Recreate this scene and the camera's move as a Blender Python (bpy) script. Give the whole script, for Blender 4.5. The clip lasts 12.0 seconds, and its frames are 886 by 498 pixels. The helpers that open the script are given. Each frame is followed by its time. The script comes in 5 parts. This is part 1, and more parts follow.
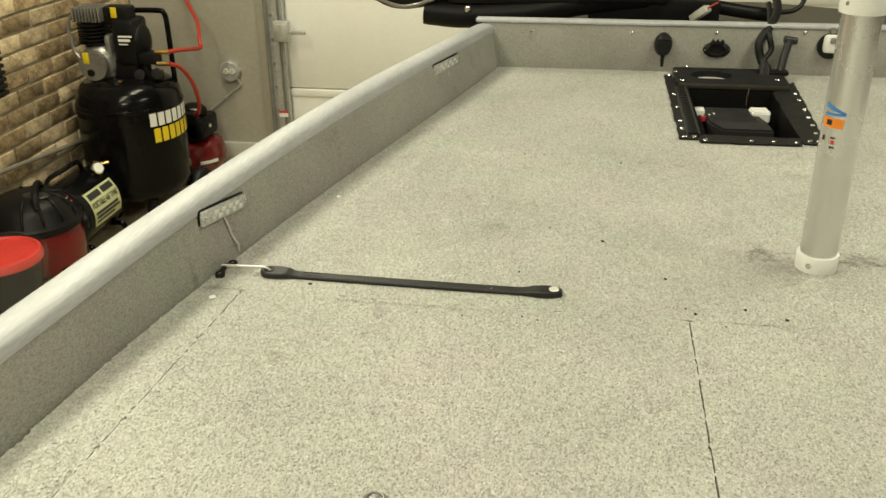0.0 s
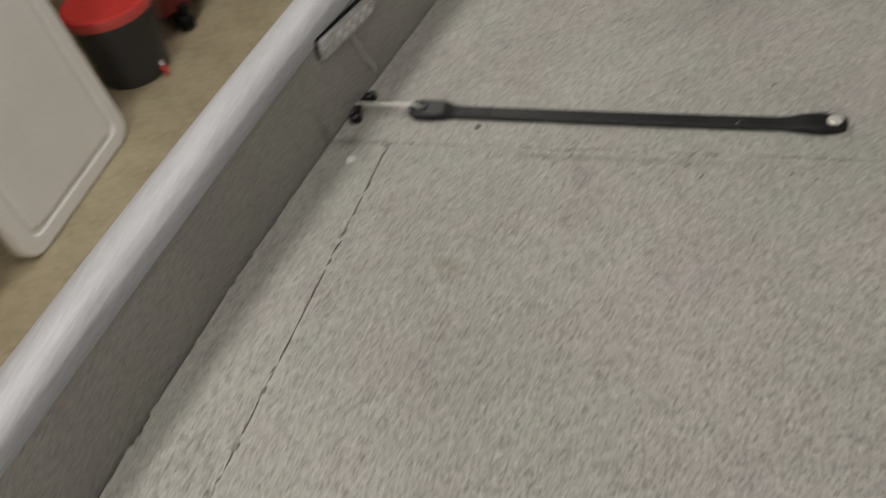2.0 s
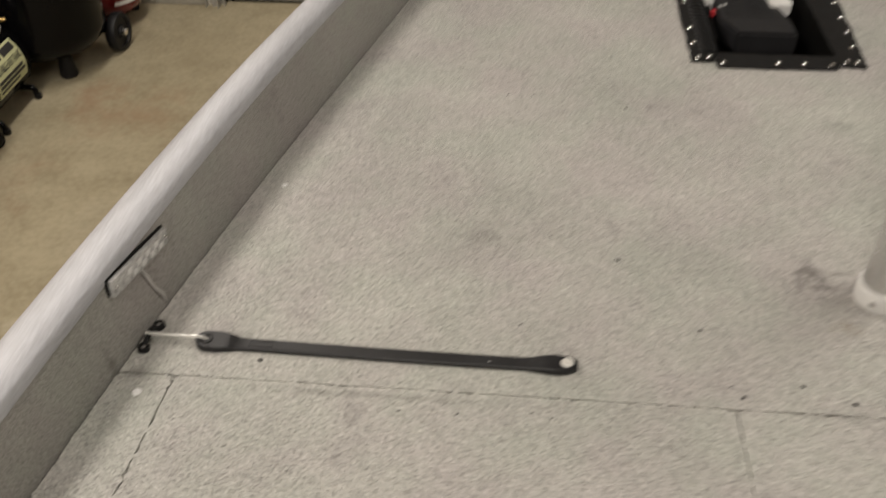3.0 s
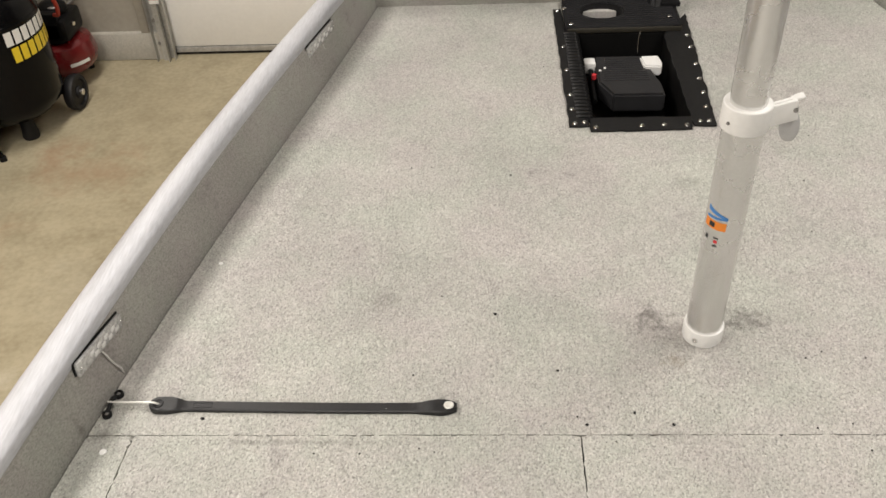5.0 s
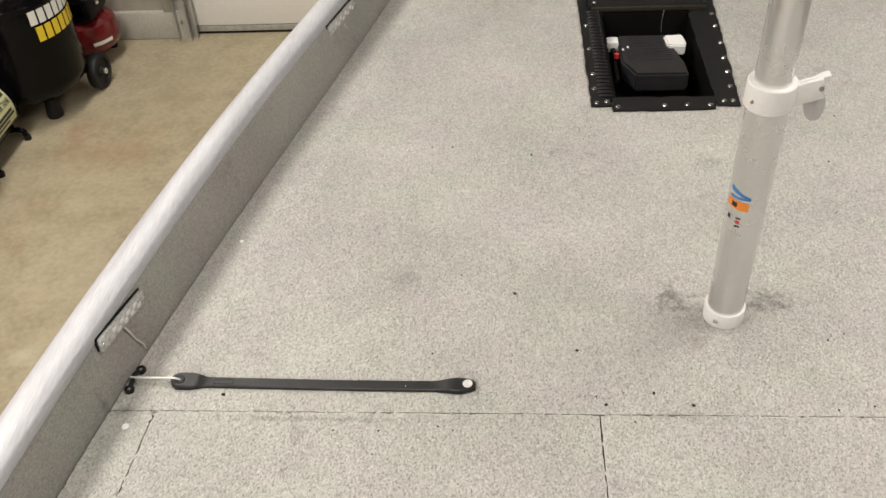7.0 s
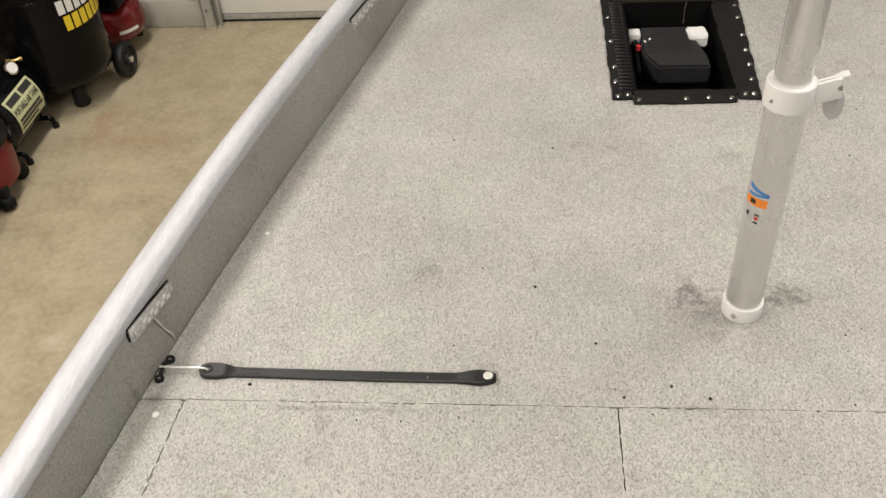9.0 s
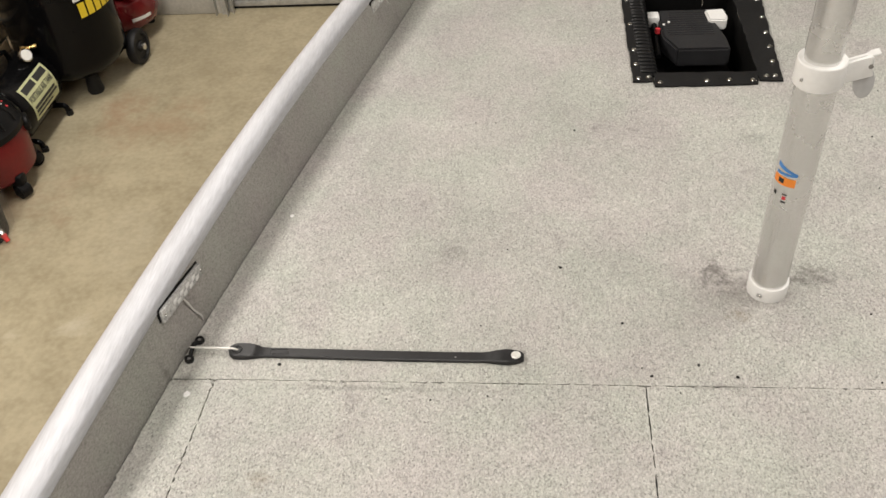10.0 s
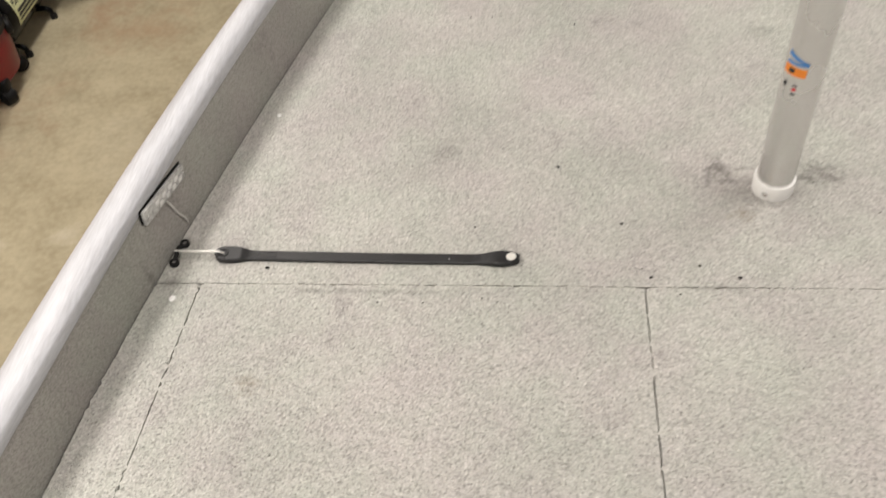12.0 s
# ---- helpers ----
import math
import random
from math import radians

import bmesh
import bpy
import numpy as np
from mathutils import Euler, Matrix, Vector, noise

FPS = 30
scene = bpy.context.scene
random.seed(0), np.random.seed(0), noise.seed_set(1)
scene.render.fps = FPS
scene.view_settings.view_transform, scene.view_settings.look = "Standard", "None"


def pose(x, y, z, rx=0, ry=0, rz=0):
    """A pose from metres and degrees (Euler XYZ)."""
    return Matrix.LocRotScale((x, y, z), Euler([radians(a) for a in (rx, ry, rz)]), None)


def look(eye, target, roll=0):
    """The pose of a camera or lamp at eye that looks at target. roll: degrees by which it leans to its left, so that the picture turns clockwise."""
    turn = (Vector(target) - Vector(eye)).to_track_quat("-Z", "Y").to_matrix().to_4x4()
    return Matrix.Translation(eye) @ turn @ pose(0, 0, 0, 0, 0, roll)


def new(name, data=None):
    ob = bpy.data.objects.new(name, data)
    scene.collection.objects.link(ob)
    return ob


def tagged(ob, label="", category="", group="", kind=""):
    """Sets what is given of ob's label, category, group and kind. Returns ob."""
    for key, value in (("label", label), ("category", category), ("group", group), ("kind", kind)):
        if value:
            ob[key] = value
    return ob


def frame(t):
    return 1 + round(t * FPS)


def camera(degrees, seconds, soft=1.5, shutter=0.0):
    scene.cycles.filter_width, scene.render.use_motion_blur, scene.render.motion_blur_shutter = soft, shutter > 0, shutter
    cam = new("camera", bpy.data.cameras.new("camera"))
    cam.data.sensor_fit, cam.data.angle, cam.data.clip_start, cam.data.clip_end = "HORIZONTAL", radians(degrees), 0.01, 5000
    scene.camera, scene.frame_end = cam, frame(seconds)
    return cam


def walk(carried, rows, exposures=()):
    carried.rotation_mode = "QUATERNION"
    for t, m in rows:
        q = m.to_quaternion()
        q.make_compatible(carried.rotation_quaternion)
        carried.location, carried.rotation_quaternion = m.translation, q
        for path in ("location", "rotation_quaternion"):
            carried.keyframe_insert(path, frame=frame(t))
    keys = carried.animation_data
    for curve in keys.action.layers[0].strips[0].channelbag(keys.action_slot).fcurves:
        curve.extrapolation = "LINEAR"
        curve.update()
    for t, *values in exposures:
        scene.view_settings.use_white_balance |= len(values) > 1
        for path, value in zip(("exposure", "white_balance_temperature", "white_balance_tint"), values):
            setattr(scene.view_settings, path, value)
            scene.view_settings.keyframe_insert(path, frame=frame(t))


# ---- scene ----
cam = camera(52.0, 12.0, shutter=0.5)
PATH = [
    (0, (-0.165, -0.296, 0.705), (-0.466, 1.495, -0.133), -0.6),
    (0.5, (-0.156, -0.288, 0.693), (-0.557, 1.487, -0.138), -2.7),
    (1, (-0.225, -0.095, 0.605), (-0.893, 1.534, -0.343), -10.4),
    (1.5, (-0.288, 0.072, 0.612), (-1.09, 1.477, -0.564), -13.5),
    (2, (-0.341, 0.182, 0.715), (-0.888, 1.471, -0.713), -12.9),
    (2.5, (-0.39, 0.274, 0.795), (-0.659, 1.647, -0.634), -6.6),
    (3, (-0.281, 0.208, 0.9), (-0.442, 1.742, -0.374), -1.0),
    (3.5, (-0.159, 0.096, 1.082), (-0.23, 1.666, -0.155), -1.3),
    (3.7, (-0.122, 0.076, 1.111), (-0.176, 1.668, -0.098), -0.7),
    (5.3, (-0.134, 0.044, 1.17), (-0.247, 1.583, -0.103), -3.5),
    (5.5, (-0.136, 0.037, 1.157), (-0.257, 1.573, -0.117), -3.2),
    (6, (-0.142, 0.032, 1.151), (-0.284, 1.551, -0.142), -2.7),
    (6.5, (-0.141, 0.034, 1.164), (-0.293, 1.558, -0.123), -3.0),
    (7, (-0.13, 0.049, 1.165), (-0.283, 1.566, -0.13), -4.0),
    (7.2, (-0.131, 0.059, 1.159), (-0.277, 1.573, -0.14), -4.2),
    (8.8, (-0.128, 0.042, 1.197), (-0.339, 1.538, -0.113), -5.2),
    (9, (-0.128, 0.039, 1.197), (-0.328, 1.529, -0.121), -5.0),
    (9.5, (-0.157, 0.033, 1.187), (-0.359, 1.508, -0.149), -4.6),
    (10, (-0.166, 0.019, 1.196), (-0.377, 1.492, -0.14), -5.5),
    (10.5, (-0.155, 0.013, 1.203), (-0.386, 1.501, -0.113), -6.0),
    (11, (-0.133, -0.003, 1.201), (-0.353, 1.485, -0.117), -5.6),
    (11.5, (-0.112, -0.009, 1.183), (-0.306, 1.432, -0.19), -4.9),
    (12, (-0.159, 0.048, 1.138), (-0.371, 1.385, -0.335), -6.4),
]
EXPOSURES = [
    (0.0, -0.32, 7700, -6), (0.25, -0.27, 6850, 0), (0.5, -0.24, 6400, 1), (1.0, -0.58, 6400, 7), (1.5, -1.04, 6300, 8), (2.0, -1.38, 6450, 11), (2.5, -1.18, 6700, 12),
    (3.0, -0.88, 6800, 13), (3.5, -0.34, 6500, 12), (5.5, -0.34, 6550, 12), (9.0, -0.34, 6550, 12), (11.0, -0.34, 6500, 12), (12.0, -0.36, 6500, 13),
]
walk(cam, [(t, look(eye, target, roll)) for t, eye, target, roll in PATH], EXPOSURES)

# ---- light ----
world = bpy.data.worlds.new("garage_world")
scene.world = world
world.use_nodes = True
world.node_tree.nodes["Background"].inputs[0].default_value = (0.9, 0.95, 1.0, 1)
world.node_tree.nodes["Background"].inputs[1].default_value = 0.05


def area_lamp(name, x, y, z, sx, sy, watts, colour):
    data = bpy.data.lights.new(name, "AREA")
    data.shape, data.size, data.size_y, data.energy, data.color = "RECTANGLE", sx, sy, watts, colour
    ob = new(name, data)
    ob.matrix_world = pose(x, y, z)
    return ob


LAMP = (1.0, 0.955, 0.875)
# No fixtures known: unseen lamps added to spread light over deck, door and panels.
for x, y, sx, sy, watts in ((-1.85, 0.95, 0.30, 2.4, 76), (-0.75, -0.20, 0.40, 1.3, 13), (-1.70, 3.45, 0.30, 1.2, 50), (-0.90, -2.40, 0.40, 1.6, 132), (1.35, 1.50, 0.60, 1.4, 62)):
    area_lamp("unseen_overhead_light", x, y, 2.14, sx, sy, watts, LAMP)

# ---- materials ----


def mat(name, colour, rough=0.6, metal=0.0, var=0.12, scale=8.0, fine=90.0, bump=0.15, second=None, stain=0.0, aniso=None, coat=0.0, depth=0.002, vary=0.0, spec=0.5):
    """Node material: base colour broken by coarse stains and fine grain, rough relief."""
    m = bpy.data.materials.new(name)
    m.use_nodes = True
    nt = m.node_tree
    n, l = nt.nodes, nt.links
    b = n["Principled BSDF"]
    tc = n.new("ShaderNodeTexCoord")
    src = tc.outputs["Object"]
    if aniso:
        mp = n.new("ShaderNodeMapping")
        mp.inputs["Scale"].default_value = aniso
        l.new(src, mp.inputs[0])
        src = mp.outputs[0]
    big = n.new("ShaderNodeTexNoise")
    big.inputs["Scale"].default_value, big.inputs["Detail"].default_value = scale, 6
    small = n.new("ShaderNodeTexNoise")
    small.inputs["Scale"].default_value, small.inputs["Detail"].default_value = fine, 4
    l.new(src, big.inputs["Vector"])
    l.new(src, small.inputs["Vector"])
    dark = second or tuple(c * (1 - 2.2 * var) for c in colour)
    light = tuple(min(1, c * (1 + var)) for c in colour)
    ramp = n.new("ShaderNodeValToRGB")
    ramp.color_ramp.elements[0].position, ramp.color_ramp.elements[1].position = 0.32, 0.62
    ramp.color_ramp.elements[0].color, ramp.color_ramp.elements[1].color = (*dark, 1), (*light, 1)
    add = n.new("ShaderNodeMath")
    add.operation = "MULTIPLY_ADD"
    l.new(small.outputs["Fac"], add.inputs[0])
    add.inputs[1].default_value = 0.45
    mul = n.new("ShaderNodeMath")
    mul.operation = "MULTIPLY"
    mul.inputs[1].default_value = 0.55
    l.new(big.outputs["Fac"], mul.inputs[0])
    l.new(mul.outputs[0], add.inputs[2])
    l.new(add.outputs[0], ramp.inputs[0])
    col = ramp.outputs[0]
    if vary:
        info = n.new("ShaderNodeObjectInfo")
        hsv = n.new("ShaderNodeHueSaturation")
        mr = n.new("ShaderNodeMapRange")
        mr.inputs["To Min"].default_value, mr.inputs["To Max"].default_value = 1 - vary, 1 + vary
        l.new(info.outputs["Random"], mr.inputs["Value"])
        l.new(mr.outputs[0], hsv.inputs["Value"])
        l.new(col, hsv.inputs["Color"])
        col = hsv.outputs[0]
    l.new(col, b.inputs["Base Color"])
    b.inputs["Roughness"].default_value, b.inputs["Metallic"].default_value = rough, metal
    b.inputs["Coat Weight"].default_value = coat
    b.inputs["Specular IOR Level"].default_value = spec
    rr = n.new("ShaderNodeMapRange")
    rr.inputs["To Min"].default_value, rr.inputs["To Max"].default_value = max(0.03, rough - 0.12), min(1, rough + 0.12)
    l.new(big.outputs["Fac"], rr.inputs["Value"])
    l.new(rr.outputs[0], b.inputs["Roughness"])
    if bump:
        bp = n.new("ShaderNodeBump")
        bp.inputs["Strength"].default_value, bp.inputs["Distance"].default_value = bump, depth
        l.new(small.outputs["Fac"], bp.inputs["Height"])
        l.new(bp.outputs[0], b.inputs["Normal"])
    return m


def add_stains(m, stains, scale):
    """Lays ragged patches of another tone over the base colour."""
    n, l = m.node_tree.nodes, m.node_tree.links
    slot = n["Principled BSDF"].inputs["Base Color"]
    col = slot.links[0].from_socket
    tc = n.new("ShaderNodeTexCoord")
    blot = n.new("ShaderNodeTexNoise")
    blot.inputs["Scale"].default_value, blot.inputs["Detail"].default_value, blot.inputs["Roughness"].default_value = scale, 6, 0.72
    l.new(tc.outputs["Object"], blot.inputs["Vector"])
    for x, y, rx, ry, amount, tone in stains:
        sm = n.new("ShaderNodeMapping")
        sm.vector_type = "TEXTURE"
        sm.inputs["Location"].default_value, sm.inputs["Scale"].default_value = (x, y, 0), (rx, ry, 1000)
        l.new(tc.outputs["Object"], sm.inputs[0])
        ln = n.new("ShaderNodeVectorMath")
        ln.operation = "LENGTH"
        l.new(sm.outputs[0], ln.inputs[0])
        add = n.new("ShaderNodeMath")
        add.operation = "MULTIPLY_ADD"
        add.inputs[1].default_value, add.inputs[2].default_value = 3.2, -0.85
        l.new(blot.outputs["Fac"], add.inputs[0])
        dif = n.new("ShaderNodeMath")
        dif.operation = "SUBTRACT"
        l.new(add.outputs[0], dif.inputs[0])
        l.new(ln.outputs["Value"], dif.inputs[1])
        fac = n.new("ShaderNodeMapRange")
        fac.inputs["From Min"].default_value, fac.inputs["From Max"].default_value = 0.0, 0.8
        fac.inputs["To Max"].default_value = amount
        l.new(dif.outputs[0], fac.inputs["Value"])
        mx = n.new("ShaderNodeMix")
        mx.data_type = "RGBA"
        l.new(fac.outputs[0], mx.inputs["Factor"])
        l.new(col, mx.inputs["A"])
        mx.inputs["B"].default_value = (*tone, 1)
        col = mx.outputs["Result"]
    l.new(col, slot)


GRIME, BROWN = (0.09, 0.085, 0.075), (0.20, 0.15, 0.075)
# dirt trodden into the carpet: place, reach, strength, tone
STAINS = [(0.160, 1.275, 0.046, 0.065, 0.7, GRIME), (0.330, 1.265, 0.060, 0.055, 0.6, GRIME), (0.24, 1.23, 0.10, 0.07, 0.3, GRIME), (0.185, 1.165, 0.03, 0.03, 0.35, BROWN), (-0.33, 1.33, 0.07, 0.05, 0.3, GRIME), (0.12, 1.000, 0.12, 0.010, 0.4, GRIME),
          (-0.45, 0.985, 0.22, 0.010, 0.35, GRIME), (-0.79, 1.000, 0.05, 0.018, 0.5, GRIME), (-0.69, 0.44, 0.05, 0.05, 0.6, BROWN), (0.30, 1.70, 0.05, 0.03, 0.3, GRIME), (-0.60, 0.80, 0.05, 0.03, 0.3, BROWN)]


def carpet_material(name, light, mid, dark, tufted=False):
    """Cut-pile marine carpet: flecked fibres, rows of pile, soft wear and grime."""
    m = bpy.data.materials.new(name)
    m.use_nodes = True
    nt = m.node_tree
    n, l = nt.nodes, nt.links
    b = n["Principled BSDF"]
    tc = n.new("ShaderNodeTexCoord")
    mp = n.new("ShaderNodeMapping")
    mp.inputs["Scale"].default_value, mp.inputs["Location"].default_value = (1.0, 0.55, 1.0), (0.0137, 0.0071, 0.00173)
    l.new(tc.outputs["Object"], mp.inputs[0])

    def tex(scale, detail, vec, rough=0.6):
        t = n.new("ShaderNodeTexNoise")
        t.inputs["Scale"].default_value, t.inputs["Detail"].default_value, t.inputs["Roughness"].default_value = scale, detail, rough
        l.new(vec, t.inputs["Vector"])
        return t.outputs["Fac"]

    fleck = tex(420, 3, mp.outputs[0], 0.7)
    clump = tex(210, 3, mp.outputs[0], 0.6)
    wear = tex(3.2, 6, tc.outputs["Object"], 0.62)
    grime = tex(9.0, 7, tc.outputs["Object"], 0.7)
    mix = n.new("ShaderNodeMath")
    mix.operation = "MULTIPLY_ADD"
    l.new(clump, mix.inputs[0])
    mix.inputs[1].default_value = 0.3
    half = n.new("ShaderNodeMath")
    half.operation = "MULTIPLY"
    half.inputs[1].default_value = 0.7
    l.new(fleck, half.inputs[0])
    l.new(half.outputs[0], mix.inputs[2])
    ramp = n.new("ShaderNodeValToRGB")
    e = ramp.color_ramp.elements
    e[0].position, e[1].position = 0.30, 0.70
    e[0].color, e[1].color = (*dark, 1), (*light, 1)
    k = e.new(0.50)
    k.color = (*mid, 1)
    tone = mix.outputs[0]
    if tufted:
        geo = n.new("ShaderNodeNewGeometry")
        each = n.new("ShaderNodeMapRange")
        each.inputs["To Min"].default_value, each.inputs["To Max"].default_value = 0.28, 0.72
        l.new(geo.outputs["Random Per Island"], each.inputs["Value"])
        blend = n.new("ShaderNodeMix")
        blend.inputs["Factor"].default_value = 0.65
        l.new(tone, blend.inputs["A"])
        l.new(each.outputs[0], blend.inputs["B"])
        tone = blend.outputs["Result"]
    l.new(tone, ramp.inputs[0])
    wr = n.new("ShaderNodeMapRange")
    wr.inputs["From Min"].default_value, wr.inputs["From Max"].default_value = 0.3, 0.7
    wr.inputs["To Min"].default_value, wr.inputs["To Max"].default_value = 0.86, 1.08
    l.new(wear, wr.inputs["Value"])
    gr = n.new("ShaderNodeMapRange")
    gr.inputs["From Min"].default_value, gr.inputs["From Max"].default_value = 0.60, 0.74
    gr.inputs["To Min"].default_value, gr.inputs["To Max"].default_value = 1.0, 0.72
    l.new(grime, gr.inputs["Value"])
    both = n.new("ShaderNodeMath")
    both.operation = "MULTIPLY"
    l.new(wr.outputs[0], both.inputs[0])
    l.new(gr.outputs[0], both.inputs[1])
    hsv = n.new("ShaderNodeHueSaturation")
    l.new(ramp.outputs[0], hsv.inputs["Color"])
    l.new(both.outputs[0], hsv.inputs["Value"])
    col = hsv.outputs[0]
    hue = n.new("ShaderNodeValToRGB")
    hue.color_ramp.elements[0].position, hue.color_ramp.elements[1].position = 0.38, 0.62
    hue.color_ramp.elements[0].color, hue.color_ramp.elements[1].color = (0.965, 1.0, 0.955, 1), (1.0, 0.97, 0.975, 1)
    l.new(tex(4.5, 5, tc.outputs["Object"], 0.65), hue.inputs[0])
    tint = n.new("ShaderNodeMix")
    tint.data_type, tint.blend_type = "RGBA", "MULTIPLY"
    tint.inputs["Factor"].default_value = 1.0
    l.new(col, tint.inputs["A"])
    l.new(hue.outputs[0], tint.inputs["B"])
    l.new(tint.outputs["Result"], b.inputs["Base Color"])
    b.inputs["Roughness"].default_value = 0.95
    b.inputs["Specular IOR Level"].default_value = 0.15
    b.inputs["Sheen Weight"].default_value = 0.15
    bp = n.new("ShaderNodeBump")
    bp.inputs["Strength"].default_value, bp.inputs["Distance"].default_value = 0.5, 0.003
    l.new(mix.outputs[0], bp.inputs["Height"])
    l.new(bp.outputs[0], b.inputs["Normal"])
    add_stains(m, STAINS, 42)
    return m


# One carpet in two tones: the uprights' shade is put into the darker colour.
CARPET_SHADED = carpet_material("shaded_panel_carpet", (0.43, 0.42, 0.40), (0.34, 0.331, 0.312), (0.21, 0.203, 0.191))
DECK = carpet_material("lit_deck_carpet", (0.57, 0.56, 0.54), (0.485, 0.476, 0.455), (0.34, 0.333, 0.318))
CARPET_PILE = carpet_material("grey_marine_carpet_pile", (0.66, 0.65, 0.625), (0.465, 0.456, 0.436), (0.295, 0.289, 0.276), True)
ALU = mat("dull_aluminium", (0.54, 0.55, 0.585), 0.55, 0.3, 0.09, 26, 300, 0.25, aniso=(1, 0.10, 1), spec=0.4)
ALU_TUBE = mat("satin_anodised_aluminium", (0.75, 0.745, 0.735), 0.26, 0.88, 0.03, 9, 200, 0.04)
CHROME = mat("bright_metal", (0.85, 0.85, 0.85), 0.16, 1.0, 0.05, 20, 200, 0.05)
ZINC = mat("zinc_plated_wire", (0.80, 0.79, 0.75), 0.32, 0.3, 0.05, 30, 200, 0.05)
GALV = mat("galvanised_steel", (0.56, 0.56, 0.55), 0.45, 0.55, 0.10, 30, 120, 0.1)
BRASS = mat("brass", (0.66, 0.46, 0.18), 0.3, 1.0, 0.08, 20, 90, 0.05)
RUBBER = mat("black_rubber", (0.012, 0.012, 0.0125), 0.5, 0.0, 0.15, 20, 160, 0.15, spec=0.22)
STRAP_RUBBER = mat("worn_strap_rubber", (0.014, 0.014, 0.0155), 0.46, 0.0, 0.22, 14, 140, 0.2, spec=0.45)
RUBBER_WORN = mat("worn_black_rubber", (0.010, 0.010, 0.0115), 0.5, 0.0, 0.18, 25, 140, 0.2, spec=0.3)
BLACK_PLASTIC = mat("black_plastic", (0.008, 0.008, 0.0085), 0.4, 0.0, 0.12, 20, 200, 0.1, spec=0.15)
GREY_PLASTIC = mat("charcoal_plastic", (0.024, 0.024, 0.026), 0.42, 0.0, 0.12, 20, 260, 0.2, spec=0.35)
BLACK_PAINT = mat("black_gloss_paint", (0.004, 0.004, 0.0045), 0.17, 0.0, 0.1, 6, 60, 0.03, spec=0.16)
PIT = mat("tray_dark", (0.005, 0.005, 0.005), 0.6, 0.0, 0.1, 10, 90, 0.1, spec=0.12)
WHITE_PLASTIC = mat("white_plastic", (0.80, 0.80, 0.79), 0.38, 0.0, 0.03, 5, 120, 0.04)
SINK_WHITE = mat("white_moulded_plastic", (0.88, 0.88, 0.88), 0.42, 0.0, 0.035, 4, 90, 0.06)
WHITE_PAINT = mat("white_door_paint", (0.86, 0.85, 0.82), 0.5, 0.0, 0.02, 3, 60, 0.08)
CLEAR = mat("clear_lens", (0.47, 0.47, 0.46), 0.12, 0.0, 0.2, 120, 260, 0.5, coat=0.6)
LED_WHITE = mat("white_led_dome", (0.66, 0.66, 0.65), 0.2, 0.0, 0.05, 60, 200, 0.1, coat=0.4)
WALL_GREY = mat("grey_wall_paint", (0.36, 0.335, 0.285), 0.65, 0.0, 0.05, 2.5, 40, 0.1)
BLOCK = mat("painted_block", (0.47, 0.45, 0.40), 0.85, 0.0, 0.10, 6, 110, 0.5, depth=0.004, vary=0.06)
MORTAR = mat("mortar", (0.40, 0.36, 0.285), 0.95, 0.0, 0.14, 9, 140, 0.6, depth=0.004)
BRICK = mat("tan_brick", (0.43, 0.315, 0.185), 0.9, 0.0, 0.22, 16, 70, 0.9, second=(0.15, 0.10, 0.06), depth=0.006, vary=0.34)
BRICK_B = mat("cream_brick", (0.55, 0.44, 0.29), 0.9, 0.0, 0.2, 14, 70, 0.9, second=(0.26, 0.18, 0.11), depth=0.006, vary=0.2)
CONCRETE = mat("stained_concrete", (0.41, 0.36, 0.25), 0.5, 0.0, 0.12, 6.5, 45, 0.08, second=(0.325, 0.28, 0.185), spec=0.35)
RUST, PALE, DUSK = (0.34, 0.20, 0.12), (0.60, 0.55, 0.43), (0.30, 0.25, 0.16)
add_stains(CONCRETE, [(-1.94, 3.35, 0.34, 0.30, 0.42, RUST), (-2.10, 3.56, 0.22, 0.18, 0.4, RUST), (-2.35, 2.75, 0.4, 0.4, 0.35, RUST), (-1.81, 2.10, 0.11, 0.08, 0.6, PALE), (-2.02, 2.06, 0.05, 0.05, 0.5, PALE), (-1.75, 2.55, 0.2, 0.3, 0.25, PALE), (-1.75, 3.9, 0.4, 0.35, 0.25, DUSK), (-2.05, 2.35, 0.05, 0.02, 0.6, DUSK)], 5)
# Unseen walls and ceiling, toned dark to cut light bounced onto the side panels.
UNSEEN_DARK = mat("unseen_dark_wall", (0.20, 0.175, 0.145), 0.8, 0.0, 0.10, 2.5, 40, 0.1)
CEILING = mat("unseen_dark_ceiling", (0.36, 0.34, 0.31), 0.8, 0.0, 0.03, 2, 50, 0.1)
RED_PAINT = mat("dark_red_plastic", (0.16, 0.007, 0.009), 0.35, 0.0, 0.1, 6, 90, 0.05)
RED_LID = mat("red_plastic_lid", (0.62, 0.045, 0.04), 0.4, 0.0, 0.08, 8, 90, 0.08)
RED_HOSE = mat("red_rubber_hose", (0.42, 0.035, 0.02), 0.5, 0.0, 0.1, 20, 120, 0.1)
GREY_METAL = mat("cast_grey", (0.32, 0.31, 0.30), 0.4, 0.7, 0.15, 14, 110, 0.2)
YELLOW = mat("yellow_print", (0.78, 0.58, 0.03), 0.45, 0.0, 0.03, 10, 90, 0.0)
WHITE_PRINT = mat("white_print", (0.80, 0.80, 0.78), 0.45, 0.0, 0.03, 10, 90, 0.0)
LABEL_GREEN = mat("pale_green_label", (0.60, 0.62, 0.36), 0.5, 0.0, 0.05, 10, 60, 0.0)
